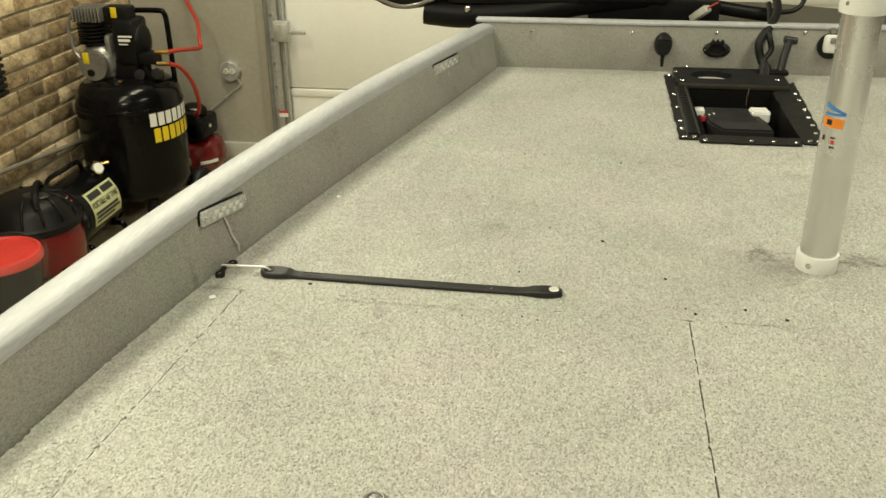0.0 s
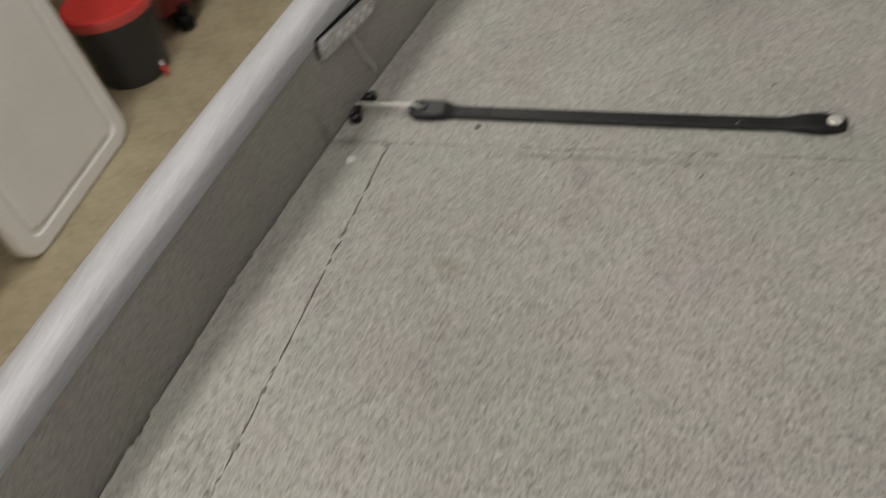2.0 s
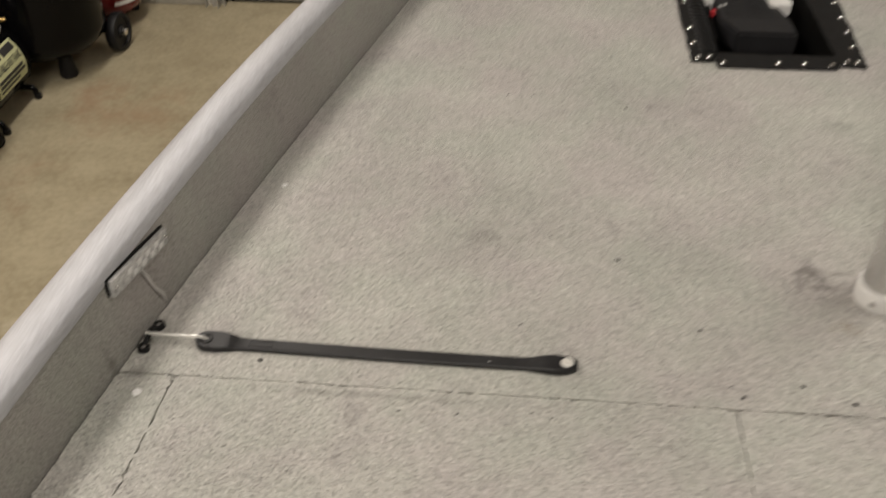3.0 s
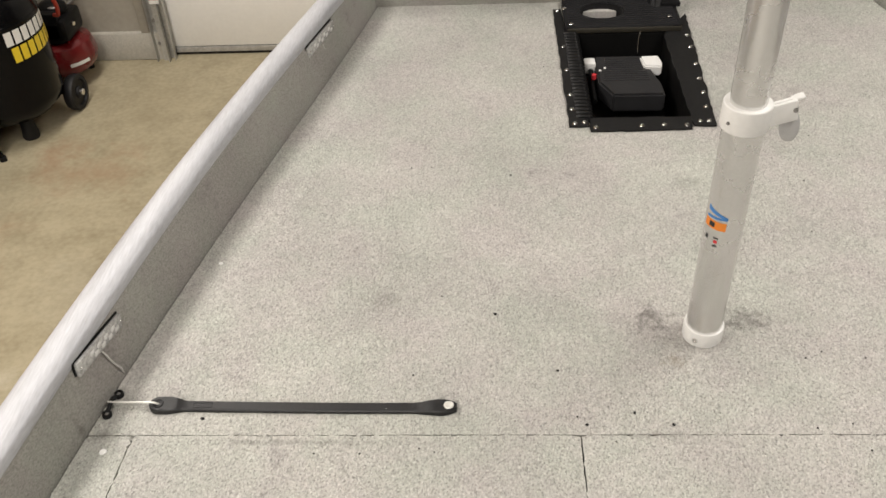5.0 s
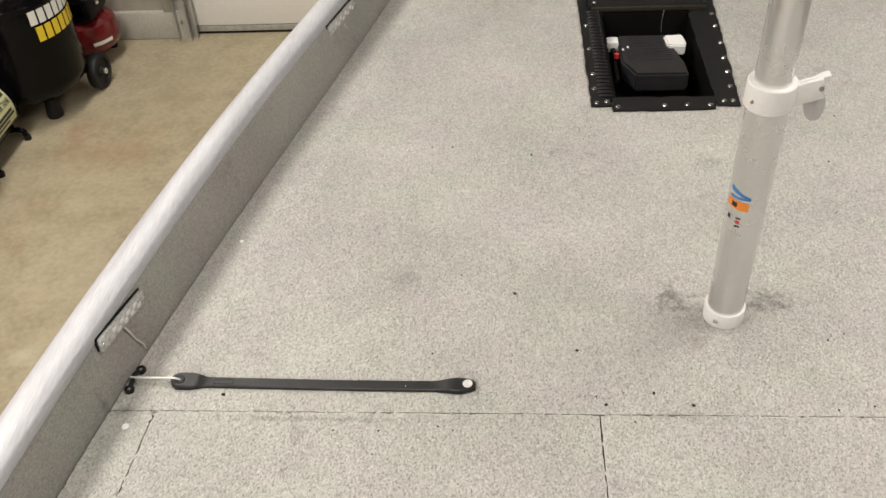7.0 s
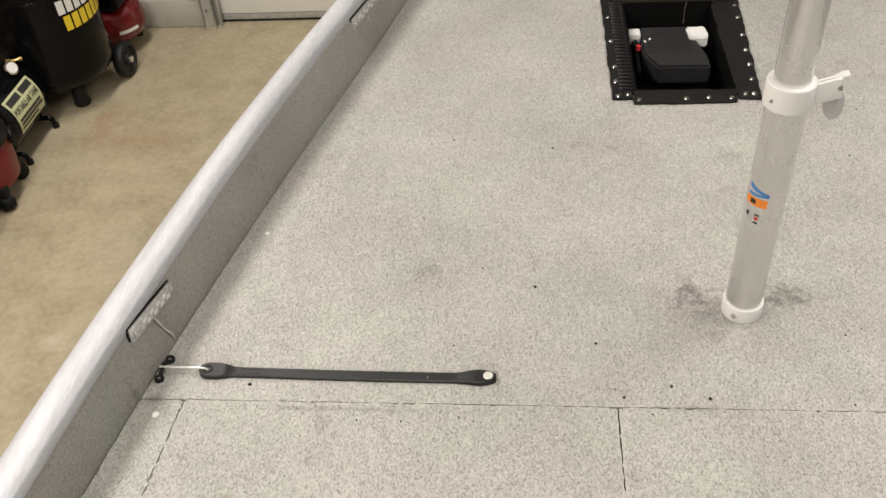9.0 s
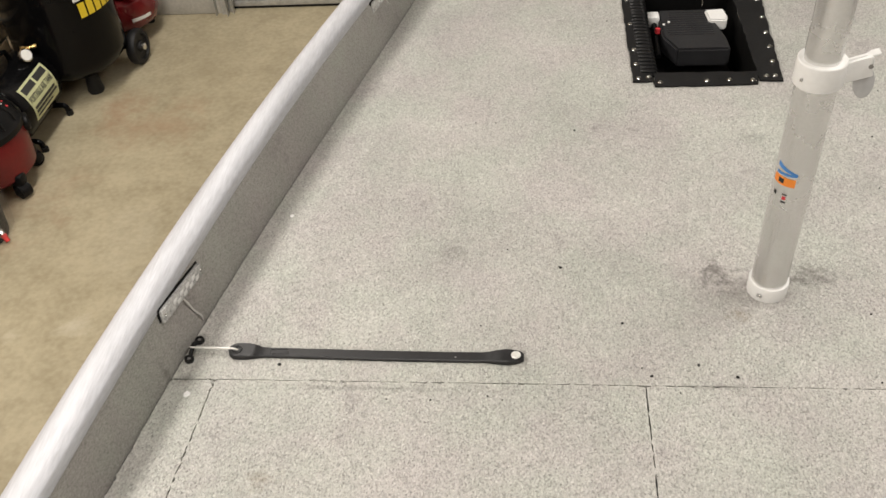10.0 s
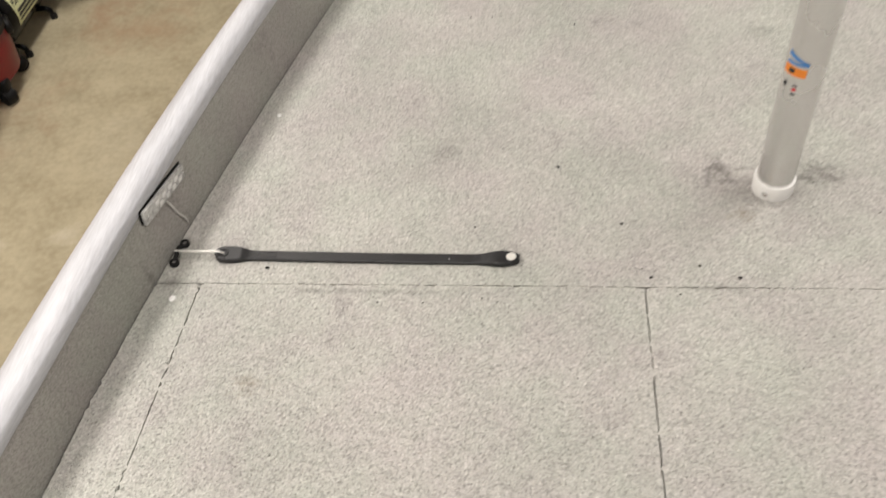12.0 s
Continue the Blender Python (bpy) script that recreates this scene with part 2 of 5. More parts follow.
INK = mat("dark_print", (0.03, 0.03, 0.03), 0.5, 0.0, 0.05, 10, 60, 0.0)
ORANGE = mat("orange_print", (0.85, 0.26, 0.03), 0.45, 0.0, 0.03, 10, 60, 0.0)
BLUE = mat("blue_print", (0.06, 0.22, 0.55), 0.45, 0.0, 0.03, 10, 60, 0.0)
RED_PRINT = mat("red_print", (0.60, 0.04, 0.05), 0.45, 0.0, 0.03, 10, 60, 0.0)
CARD = mat("yellowed_cardboard", (0.58, 0.40, 0.12), 0.8, 0.0, 0.08, 5, 60, 0.15)
# The bow cap's dark tone has the shade over the platform in it.
BOW_SHADED = mat("shaded_bow_cap", (0.085, 0.078, 0.060), 0.6, 0.0, 0.15, 8, 90, 0.15)

# ---- mesh helpers ----


def box(bm, c, s, bevel=0.0, m=None, seg=2):
    r = bmesh.ops.create_cube(bm, size=1.0, matrix=Matrix.Translation(c) @ Matrix.Diagonal((*s, 1)))
    if bevel:
        edges = list({e for v in r["verts"] for e in v.link_edges})
        out = bmesh.ops.bevel(bm, geom=edges, offset=bevel, segments=seg, profile=0.5, affect="EDGES")
        verts = list({v for f in out["faces"] for v in f.verts} | {v for v in r["verts"] if v.is_valid})
        all_v = set(verts)
        stack = list(verts)
        while stack:
            for e in stack.pop().link_edges:
                for v in e.verts:
                    if v not in all_v:
                        all_v.add(v)
                        stack.append(v)
        r["verts"] = list(all_v)
    if m:
        bmesh.ops.transform(bm, matrix=m, verts=r["verts"])
    return r["verts"]


def cyl(bm, a, b, r, r2=None, seg=20):
    a, b = Vector(a), Vector(b)
    d = b - a
    m = Matrix.Translation((a + b) / 2) @ d.to_track_quat("Z", "Y").to_matrix().to_4x4()
    bmesh.ops.create_cone(bm, cap_ends=True, segments=seg, radius1=r, radius2=r if r2 is None else r2, depth=d.length, matrix=m)


def ball(bm, c, s, seg=20, rings=12):
    bmesh.ops.create_uvsphere(bm, u_segments=seg, v_segments=rings, radius=1.0, matrix=Matrix.Translation(c) @ Matrix.Diagonal((*s, 1)))


def lathe(bm, prof, seg=32, m=None):
    """Turns (radius, height) pairs round the z axis."""
    rings = []
    m = m or Matrix()
    for r, z in prof:
        rings.append([bm.verts.new(m @ Vector((r * math.cos(2 * math.pi * i / seg), r * math.sin(2 * math.pi * i / seg), z))) for i in range(seg)])
    for a, b in zip(rings, rings[1:]):
        for i in range(seg):
            bm.faces.new((a[i], a[(i + 1) % seg], b[(i + 1) % seg], b[i]))
    if prof[0][0] > 1e-4:
        bm.faces.new(list(reversed(rings[0])))
    if prof[-1][0] > 1e-4:
        bm.faces.new(rings[-1])


def smooth_line(pts, n=6):
    """A rounder line through the points (Catmull-Rom)."""
    p = [Vector(q) for q in pts]
    p = [2 * p[0] - p[1], *p, 2 * p[-1] - p[-2]]
    out = []
    for a, b, c, d in zip(p, p[1:], p[2:], p[3:]):
        for i in range(n):
            t = i / n
            out.append(0.5 * (2 * b + (c - a) * t + (2 * a - 5 * b + 4 * c - d) * t * t + (3 * b - a - 3 * c + d) * t ** 3))
    return [*out, p[-2]]


def tube(bm, pts, r, seg=10, n=6):
    line = smooth_line(pts, n)
    rings = []
    up = Vector((0.13, 0.31, 0.94)).normalized()
    for i, q in enumerate(line):
        d = (line[min(i + 1, len(line) - 1)] - line[max(i - 1, 0)]).normalized()
        s = d.cross(up)
        s = s.normalized() if s.length > 0.05 else d.orthogonal().normalized()
        u = s.cross(d).normalized()
        up = u
        rings.append([bm.verts.new(q + r * (math.cos(2 * math.pi * k / seg) * s + math.sin(2 * math.pi * k / seg) * u)) for k in range(seg)])
    for a, b in zip(rings, rings[1:]):
        for k in range(seg):
            bm.faces.new((a[k], a[(k + 1) % seg], b[(k + 1) % seg], b[k]))
    bm.faces.new(list(reversed(rings[0])))
    bm.faces.new(rings[-1])


def prism(bm, outline, z0, z1):
    lo = [bm.verts.new((x, y, z0)) for x, y in outline]
    hi = [bm.verts.new((x, y, z1)) for x, y in outline]
    bm.faces.new(list(reversed(lo)))
    bm.faces.new(hi)
    k = len(outline)
    for i in range(k):
        bm.faces.new((lo[i], lo[(i + 1) % k], hi[(i + 1) % k], hi[i]))


def mesh_of(bm, name, material, smooth=True):
    bmesh.ops.recalc_face_normals(bm, faces=bm.faces[:])
    me = bpy.data.meshes.new(name)
    bm.to_mesh(me)
    bm.free()
    me.materials.append(material)
    if smooth:
        me.shade_smooth()
        me.set_sharp_from_angle(angle=radians(38))
    return me


def part(name, bm, material, parent=None, label="", smooth=True):
    ob = new(name, mesh_of(bm, name, material, smooth))
    if parent:
        ob.parent = parent
    return tagged(ob, label) if label else ob


def thing(name, m, label, category, group="", kind=""):
    ob = new(name)
    ob.empty_display_size = 0.05
    ob.matrix_basis = m
    return tagged(ob, label, category, group, kind)


def solid(name, bm, material, label, category, kind="", m=None, group=""):
    ob = part(name, bm, material)
    if m:
        ob.matrix_basis = m
    return tagged(ob, label, category, group, kind)


def lerp(table, y):
    return float(np.interp(y, [a for a, _ in table], [b for _, b in table]))


# ---- the garage ----
FLOOR, WX, FY = -1.06, -2.68, 4.43
EAST, SOUTH, TOP = 4.2, -4.2, 2.30

bm = bmesh.new()
box(bm, ((WX + EAST) / 2, (SOUTH + FY) / 2, FLOOR - 0.06), (EAST - WX + 0.6, FY - SOUTH + 0.6, 0.12))
solid("floor", bm, CONCRETE, "worn beige stained concrete garage floor", "floor", "structure")
bm = bmesh.new()
box(bm, ((WX + EAST) / 2, (SOUTH + FY) / 2, TOP + 0.06), (EAST - WX + 0.6, FY - SOUTH + 0.6, 0.12))
solid("ceiling", bm, CEILING, "unseen garage ceiling, toned dark to cut bounced light", "ceiling", "structure")
bm = bmesh.new()
box(bm, (EAST + 0.06, (SOUTH + FY) / 2, (FLOOR + TOP) / 2), (0.12, FY - SOUTH, TOP - FLOOR))
solid("wall_east", bm, UNSEEN_DARK, "unseen garage wall, toned dark to cut bounced light", "wall", "structure")
bm = bmesh.new()
box(bm, ((WX + EAST) / 2, SOUTH - 0.06, (FLOOR + TOP) / 2), (EAST - WX, 0.12, TOP - FLOOR))
solid("wall_south", bm, UNSEEN_DARK, "unseen garage wall, toned dark to cut bounced light", "wall", "structure")

# front wall, with the garage door's opening
DL, DR, DH = -1.84, 3.04, FLOOR + 2.13
LEDGE = -0.905
bm = bmesh.new()
box(bm, ((WX + DL) / 2, FY + 0.08, (LEDGE + TOP) / 2), (DL - WX, 0.16, TOP - LEDGE))
box(bm, ((DL + DR) / 2, FY + 0.08, (DH + TOP) / 2), (DR - DL, 0.16, TOP - DH))
box(bm, ((DR + EAST) / 2, FY + 0.08, (FLOOR + TOP) / 2), (EAST - DR, 0.16, TOP - FLOOR))
wall_front = solid("wall_north", bm, WALL_GREY, "grey-beige painted garage wall beside the door", "wall", "structure")
bm = bmesh.new()
box(bm, ((WX + DL) / 2, FY + 0.075, (LEDGE + FLOOR) / 2), (DL - WX, 0.19, LEDGE - FLOOR))
stem_wall = solid("wall_stem", bm, BLOCK, "low painted concrete block wall on the slab", "wall", "structure")

# sectional door
door = thing("door_1", pose(0, 0, 0), "closed white sectional overhead garage door", "garage door", kind="structure")
z0 = FLOOR + 0.044
for high in (0.428, 0.545, 0.545, 0.545):
    bm = bmesh.new()
    box(bm, ((DL + DR) / 2, FY + 0.05, z0 + high / 2), (DR - DL - 0.01, 0.045, high - 0.006), 0.004)
    panel = part("door_panel", bm, WHITE_PAINT, door)
    bm = bmesh.new()
    box(bm, ((DL + DR) / 2, FY + 0.0245, z0 + high - 0.026), (DR - DL - 0.01, 0.008, 0.038), 0.003)
    part("panel_lip", bm, WHITE_PAINT, panel, "folded lip along the panel joint")
    z0 += high
bm = bmesh.new()
box(bm, ((DL + DR) / 2, FY + 0.05, FLOOR + 0.0285), (DR - DL, 0.052, 0.029), 0.002)
part("seal_retainer", bm, GALV, door, "grey metal seal retainer")
bm = bmesh.new()
box(bm, ((DL + DR) / 2, FY + 0.05, FLOOR + 0.007), (DR - DL, 0.05, 0.012), 0.003)
part("bottom_seal", bm, RUBBER, door, "black rubber bottom seal")

# ---- the boat ----
MID = 0.255          # the boat's middle line
BOW = 2.642          # inner face of the bow panel
STERN = -1.3
BASE = [(-1.7, -0.97), (-1.3, -0.95), (0.0, -0.905), (0.3, -0.886), (0.6, -0.863), (0.8, -0.842), (1.0, -0.812), (1.25, -0.766), (1.5, -0.716), (1.75, -0.662), (2.0, -0.605), (2.3, -0.540), (2.642, -0.473), (3.0, -0.403)]
RIM = [(-1.7, -1.09), (-1.3, -1.06), (0.0, -0.949), (0.5, -0.896), (0.75, -0.864), (1.0, -0.828), (1.25, -0.788), (1.5, -0.744), (1.75, -0.695), (2.0, -0.640), (2.3, -0.571), (2.642, -0.492), (3.0, -0.409)]
SHEER = [(-1.7, 0.090), (-1.3, 0.092), (0.0, 0.103), (0.5, 0.114), (1.0, 0.130), (1.5, 0.138), (2.0, 0.138), (2.642, 0.130), (3.0, 0.125)]


def eased(table, y):
    """The table's line with its corners rounded off."""
    return sum(lerp(table, y + d * 0.05) for d in range(-3, 4)) / 7


def side_x(y):
    return eased(BASE, y)


def top_x(y):
    return eased(RIM, y)


boat = thing("bass_boat", pose(0, 0, 0), "aluminium bass boat bow with grey carpeted casting deck", "boat")
YS = [STERN + (BOW - STERN) * i / 44 for i in range(45)]
SIDES = ((1, "left"), (-1, "right"))


def mir(s, x):
    return x if s > 0 else 2 * MID - x


def strip(bm, sections):
    """Skins a run of equal open outlines."""
    rows = [[bm.verts.new(p) for p in sec] for sec in sections]
    for a, b in zip(rows, rows[1:]):
        for i in range(len(a)):
            j = (i + 1) % len(a)
            bm.faces.new((a[i], a[j], b[j], b[i]))
    bm.faces.new(rows[0])
    bm.faces.new(list(reversed(rows[-1])))


for s, _ in SIDES:
    bm = bmesh.new()
    secs = []
    for y in YS:
        b, t, z = side_x(y), top_x(y), eased(SHEER, y) - 0.006
        secs.append([Vector((mir(s, x), y, zz)) for x, zz in ((b, -0.02), (b + 0.0015, 0.004), (t, z), (t - 0.012, z), (b - 0.012, -0.02))])
    strip(bm, secs)
    part("side_panel", bm, CARPET_SHADED, boat, "grey carpeted inner side panel")
    bm = bmesh.new()
    secs = []
    for y in YS:
        t, z = top_x(y), eased(SHEER, y)
        prof = [(0.004, -0.020), (0.0055, -0.012), (0.0052, -0.006), (0.0036, -0.001), (0.0002, 0.003), (-0.005, 0.006), (-0.014, 0.0085), (-0.026, 0.0092), (-0.038, 0.0082), (-0.048, 0.005), (-0.055, 0.000), (-0.059, -0.007), (-0.060, -0.016), (-0.060, -0.034), (-0.053, -0.038), (-0.014, -0.020)]
        secs.append([Vector((mir(s, t + dx), y, z + dz)) for dx, dz in prof])
    strip(bm, secs)
    part("gunwale_rail", bm, ALU, boat, "bright brushed aluminium gunwale rail")
    bm = bmesh.new()
    secs = []
    for y in YS:
        t, z = top_x(y), eased(SHEER, y)
        secs.append([Vector((mir(s, x), y, zz)) for x, zz in ((t - 0.020, z - 0.012), (t - 0.055, z - 0.012), (t - 0.040, -0.35), (t + 0.12, -0.70), (t + 0.35, FLOOR + 0.12), (t + 0.40, FLOOR + 0.12), (t + 0.16, -0.66), (t, -0.35))])
    strip(bm, secs)
    part("hull_side", bm, ALU, boat, "aluminium hull side")

bm = bmesh.new()
secs = []
for y in YS:
    w = MID - side_x(y) - 0.38
    secs.append([Vector((MID - w, y, FLOOR + 0.17)), Vector((MID + w, y, FLOOR + 0.17)), Vector((MID + w, y, FLOOR)), Vector((MID - w, y, FLOOR))])
strip(bm, secs)
part("hull_bottom", bm, ALU, boat, "aluminium hull bottom")

# bow panel with a bright cap strip
bm = bmesh.new()
bx0, bx1 = side_x(BOW), 2 * MID - side_x(BOW)
box(bm, (MID, BOW + 0.012, 0.062), (bx1 - bx0 + 0.10, 0.024, 0.165), 0.003)
part("bow_panel", bm, CARPET_SHADED, boat, "grey carpeted upright bow panel")
bm = bmesh.new()
box(bm, (MID, BOW + 0.016, 0.149), (bx1 - bx0 + 0.14, 0.042, 0.012), 0.004)
part("bow_cap_strip", bm, ALU, boat, "aluminium cap strip on the bow panel")
bm = bmesh.new()
prism(bm, [(bx0 - 0.09, BOW + 0.04), (bx1 + 0.09, BOW + 0.04), (bx1 - 0.10, BOW + 0.42), (MID + 0.2, BOW + 0.62), (MID - 0.2, BOW + 0.62), (bx0 + 0.10, BOW + 0.42)], -0.5, 0.118)
part("bow_nose", bm, BOW_SHADED, boat, "bow nose cap, shade put into its dark colour")
bm = bmesh.new()
box(bm, (MID, STERN - 0.01, -0.43), (2 * (MID - top_x(STERN)) + 0.09, 0.02, 1.0), 0.003)
part("bulkhead", bm, ALU, boat, "plain rear bulkhead")

# the deck: a front panel round the pedal well, a side strip and two lids
SEAM, LID_X, LID_M, GAP, THICK = 1.0, -0.728, 0.009, 0.0026, 0.022
WELL = (0.103, 0.362, 1.956, 2.57)   # x0, x1, y0, y1


def lid_x(y):
    """The lid's outer edge runs a little askew, with the boat's side."""
    return LID_X - 0.058 * (SEAM - y)


WAVER = random.Random(5)


def waver(outline, step=0.007, size=0.0010):
    """Cut carpet edges are never quite straight."""
    out = []
    for (xa, ya), (xb, yb) in zip(outline, outline[1:] + outline[:1]):
        k = max(1, int(math.hypot(xb - xa, yb - ya) / step))
        out.append((xa, ya))
        out += [(xa + (xb - xa) * i / k + WAVER.uniform(-size, size) * 0.6, ya + (yb - ya) * i / k + WAVER.uniform(-size, size) * 0.6) for i in range(1, k)]
    return out


def slab(name, outline, label, z=0.0):
    outline = waver(outline)
    bm = bmesh.new()
    prism(bm, outline, z - THICK, z)
    top = [e for e in bm.edges if all(abs(v.co.z - z) < 1e-6 for v in e.verts)]
    bmesh.ops.bevel(bm, geom=top, offset=0.003, segments=2, affect="EDGES")
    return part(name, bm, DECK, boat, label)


def left_edge(y0, y1, n, off=0.0):
    return [(side_x(y0 + (y1 - y0) * i / n) + off, y0 + (y1 - y0) * i / n) for i in range(n + 1)]


y0 = SEAM + GAP / 2
edge = left_edge(y0, BOW, 24, 0.0050)
bm = bmesh.new()
outer = [*edge, *[(2 * MID - x, y) for x, y in reversed(edge)]]
inner = [(WELL[0], WELL[2]), (WELL[1], WELL[2]), (WELL[1], WELL[3]), (WELL[0], WELL[3])]
rims = []
for loop in (waver(outer), inner):
    vs = [bm.verts.new((x, y, 0)) for x, y in loop]
    rims += [bm.edges.new((vs[i], vs[(i + 1) % len(vs)])) for i in range(len(vs))]
bmesh.ops.triangle_fill(bm, use_beauty=True, edges=rims, normal=(0, 0, 1))
grown = bmesh.ops.extrude_face_region(bm, geom=bm.faces[:])
bmesh.ops.translate(bm, verts=[v for v in grown["geom"] if isinstance(v, bmesh.types.BMVert)], vec=(0, 0, -THICK))
part("deck_panel", bm, DECK, boat, "flecked grey carpeted front deck", smooth=False)
y1 = SEAM - GAP / 2
slab("deck_strip", [(lid_x(0.5556) - GAP / 2, 0.5556), (lid_x(y1) - GAP / 2, y1), *reversed(left_edge(0.5576, y1, 8, 0.0050))], "narrow carpeted deck strip beside the lid")
slab("deck_strip", [(lid_x(STERN) - GAP / 2, STERN), (lid_x(0.555) - GAP / 2, 0.555), *reversed(left_edge(STERN, 0.557, 14, 0.0050))], "narrow carpeted deck strip with a patch")
bm = bmesh.new()
BUMP = [(0.046, -0.001), (0.037, 0.0046), (0.028, 0.0054), (0.021, 0.0014), (0.014, 0.0046), (0.0, 0.0058)]
bump_at = pose(-0.795, 0.507, 0.0, 0, 0, 20) @ Matrix.Diagonal((0.8, 1.15, 1, 1))
lathe(bm, BUMP, 28, bump_at)
part("carpet_bump", bm, DECK, boat, "round carpeted bump over a fastener")
slab("deck_strip", [*[(2 * MID - x, y) for x, y in left_edge(STERN, y1, 16)], (2 * MID - lid_x(y1) + GAP / 2, y1), (2 * MID - lid_x(STERN) + GAP / 2, STERN)], "narrow carpeted deck strip beside the lid")
slab("hatch_lid", [(lid_x(STERN) + GAP / 2, STERN), (LID_M - GAP / 2, STERN), (LID_M - GAP / 2, y1), (lid_x(y1) + GAP / 2, y1)], "carpeted storage hatch lid", 0.001)
slab("hatch_lid", [(LID_M + GAP / 2, STERN), (2 * MID - lid_x(STERN) - GAP / 2, STERN), (2 * MID - lid_x(y1) - GAP / 2, y1), (LID_M + GAP / 2, y1)], "carpeted storage hatch lid", 0.001)
bm = bmesh.new()
box(bm, (MID, (STERN + SEAM) / 2, -0.035), (2.2, SEAM - STERN + 0.06, 0.02))
part("deck_framing", bm, PIT, boat, "dark framing under the lids")

# sealing screws in the bow panel
for x, z in ((-0.365, 0.114), (-0.049, 0.120), (0.209, 0.126), (0.471, 0.132)):
    bm = bmesh.new()
    ball(bm, (x, BOW - 0.001, z), (0.006, 0.004, 0.006), 10, 6)
    part("screw", bm, CHROME, boat)


# ---- pedal well with its tray ----
tray = thing("foot_pedal_tray", pose(-0.0176, 0.204, 0.002) @ Matrix.Diagonal((0.945, 0.875, 1, 1)), "black rubber recessed tray screwed to the deck", "pedal tray")


def flange(name, outline):
    bm = bmesh.new()
    prism(bm, waver(outline, 0.022, 0.0040), 0.0, 0.004)
    return part(name, bm, RUBBER, tray)


flange("side_flange", [(0.080, 1.972), (0.131, 1.972), (0.131, 2.56), (0.108, 2.56), (0.104, 2.715), (0.080, 2.715)])
flange("side_flange", [(0.392, 1.967), (0.448, 1.963), (0.478, 2.66), (0.418, 2.56), (0.392, 2.50)])
flange("front_flange", [(0.133, 1.946), (0.385, 1.950), (0.391, 2.012), (0.133, 2.012)])
bm = bmesh.new()
for i in range(27):
    y = 2.018 + i * 0.0196
    tube(bm, [(0.103, y + 0.006, 0.002), (0.112, y + 0.003, 0.0045), (0.124, y, 0.0050), (0.134, y - 0.001, 0.0042), (0.142, y + 0.001, -0.004)], 0.0066, 8, 3)
part("corrugation", bm, mat("glossy_bellows_rubber", (0.006, 0.006, 0.0065), 0.36, 0, 0.1, 20, 120, 0.1, spec=0.2), tray, "ribbed rubber bellows edge")
bm = bmesh.new()
for cx, cy, sx, sy in ((0.1285, 2.26, 0.007, 0.54), (0.4005, 2.26, 0.009, 0.54), (0.265, 2.0035, 0.28, 0.007), (0.265, 2.535, 0.28, 0.008)):
    box(bm, (cx, cy, -0.075), (sx, sy, 0.15))
box(bm, (0.265, 2.27, -0.152), (0.28, 0.54, 0.006))
part("well", bm, PIT, tray, "deep black well")
# the ribbed plate with a round hole at the far end
plate = bmesh.new()
hx, hy, hr, hr2 = 0.224, 2.667, 0.067, 0.058
N = 40
ring = [plate.verts.new((hx + hr * math.cos(2 * math.pi * i / N), hy + hr2 * math.sin(2 * math.pi * i / N), 0.016)) for i in range(N)]
low = [plate.verts.new((v.co.x, v.co.y, -0.05)) for v in ring]
out = []
for i in range(N):
    c, s = math.cos(2 * math.pi * i / N), math.sin(2 * math.pi * i / N)
    ts = [((0.108 - hx) / c if c < 0 else (0.452 - hx) / c) if abs(c) > 1e-6 else 9, ((2.54 - hy) / s if s < 0 else (2.775 - hy) / s) if abs(s) > 1e-6 else 9]
    t = min(ts)
    out.append(plate.verts.new((hx + t * c, hy + t * s, 0.016)))
foot = [plate.verts.new((v.co.x, v.co.y, 0.0)) for v in out]
for i in range(N):
    j = (i + 1) % N
    plate.faces.new((ring[i], ring[j], out[j], out[i]))
    plate.faces.new((low[i], low[j], ring[j], ring[i]))
    plate.faces.new((out[i], out[j], foot[j], foot[i]))
ribs = []
for k in range(14):
    y = 2.556 + k * 0.0155
    half = hr * math.sqrt(max(0, 1 - ((y - hy) / (hr2 + 0.004)) ** 2))
    for a, b in ((0.114, hx - half), (hx + half, 0.446)) if half > 0 else ((0.114, 0.446),):
        if b - a > 0.02:
            ribs.append((a + 0.004, b - 0.004, y))
plate_ob = part("ribbed_plate", plate, RUBBER_WORN, tray, "ribbed rubber plate with a round hole")
for a, b, y in ribs:
    bm = bmesh.new()
    cyl(bm, (a, y, 0.0155), (b, y, 0.0155), 0.0038, seg=8)
    part("rib", bm, RUBBER_WORN, plate_ob)
bm = bmesh.new()
box(bm, (0.281, 2.536, 0.010), (0.335, 0.006, 0.014), 0.002)
part("plate_lip", bm, mat("olive_edge", (0.028, 0.025, 0.018), 0.5, 0, 0.1, 30, 120, 0.1), tray, "olive front lip of the plate")
SCREWS = [(0.092, 2.70), (0.112, 2.68), (0.125, 2.56), (0.094, 2.44), (0.094, 2.29), (0.094, 2.14), (0.093, 2.06), (0.095, 1.985), (0.120, 1.99), (0.146, 1.962), (0.262, 1.966), (0.318, 1.969), (0.374, 1.966), (0.410, 1.985), (0.432, 1.985), (0.437, 2.06), (0.444, 2.14), (0.447, 2.22), (0.452, 2.31), (0.456, 2.42), (0.458, 2.50), (0.420, 2.60), (0.436, 2.69), (0.150, 2.765)]
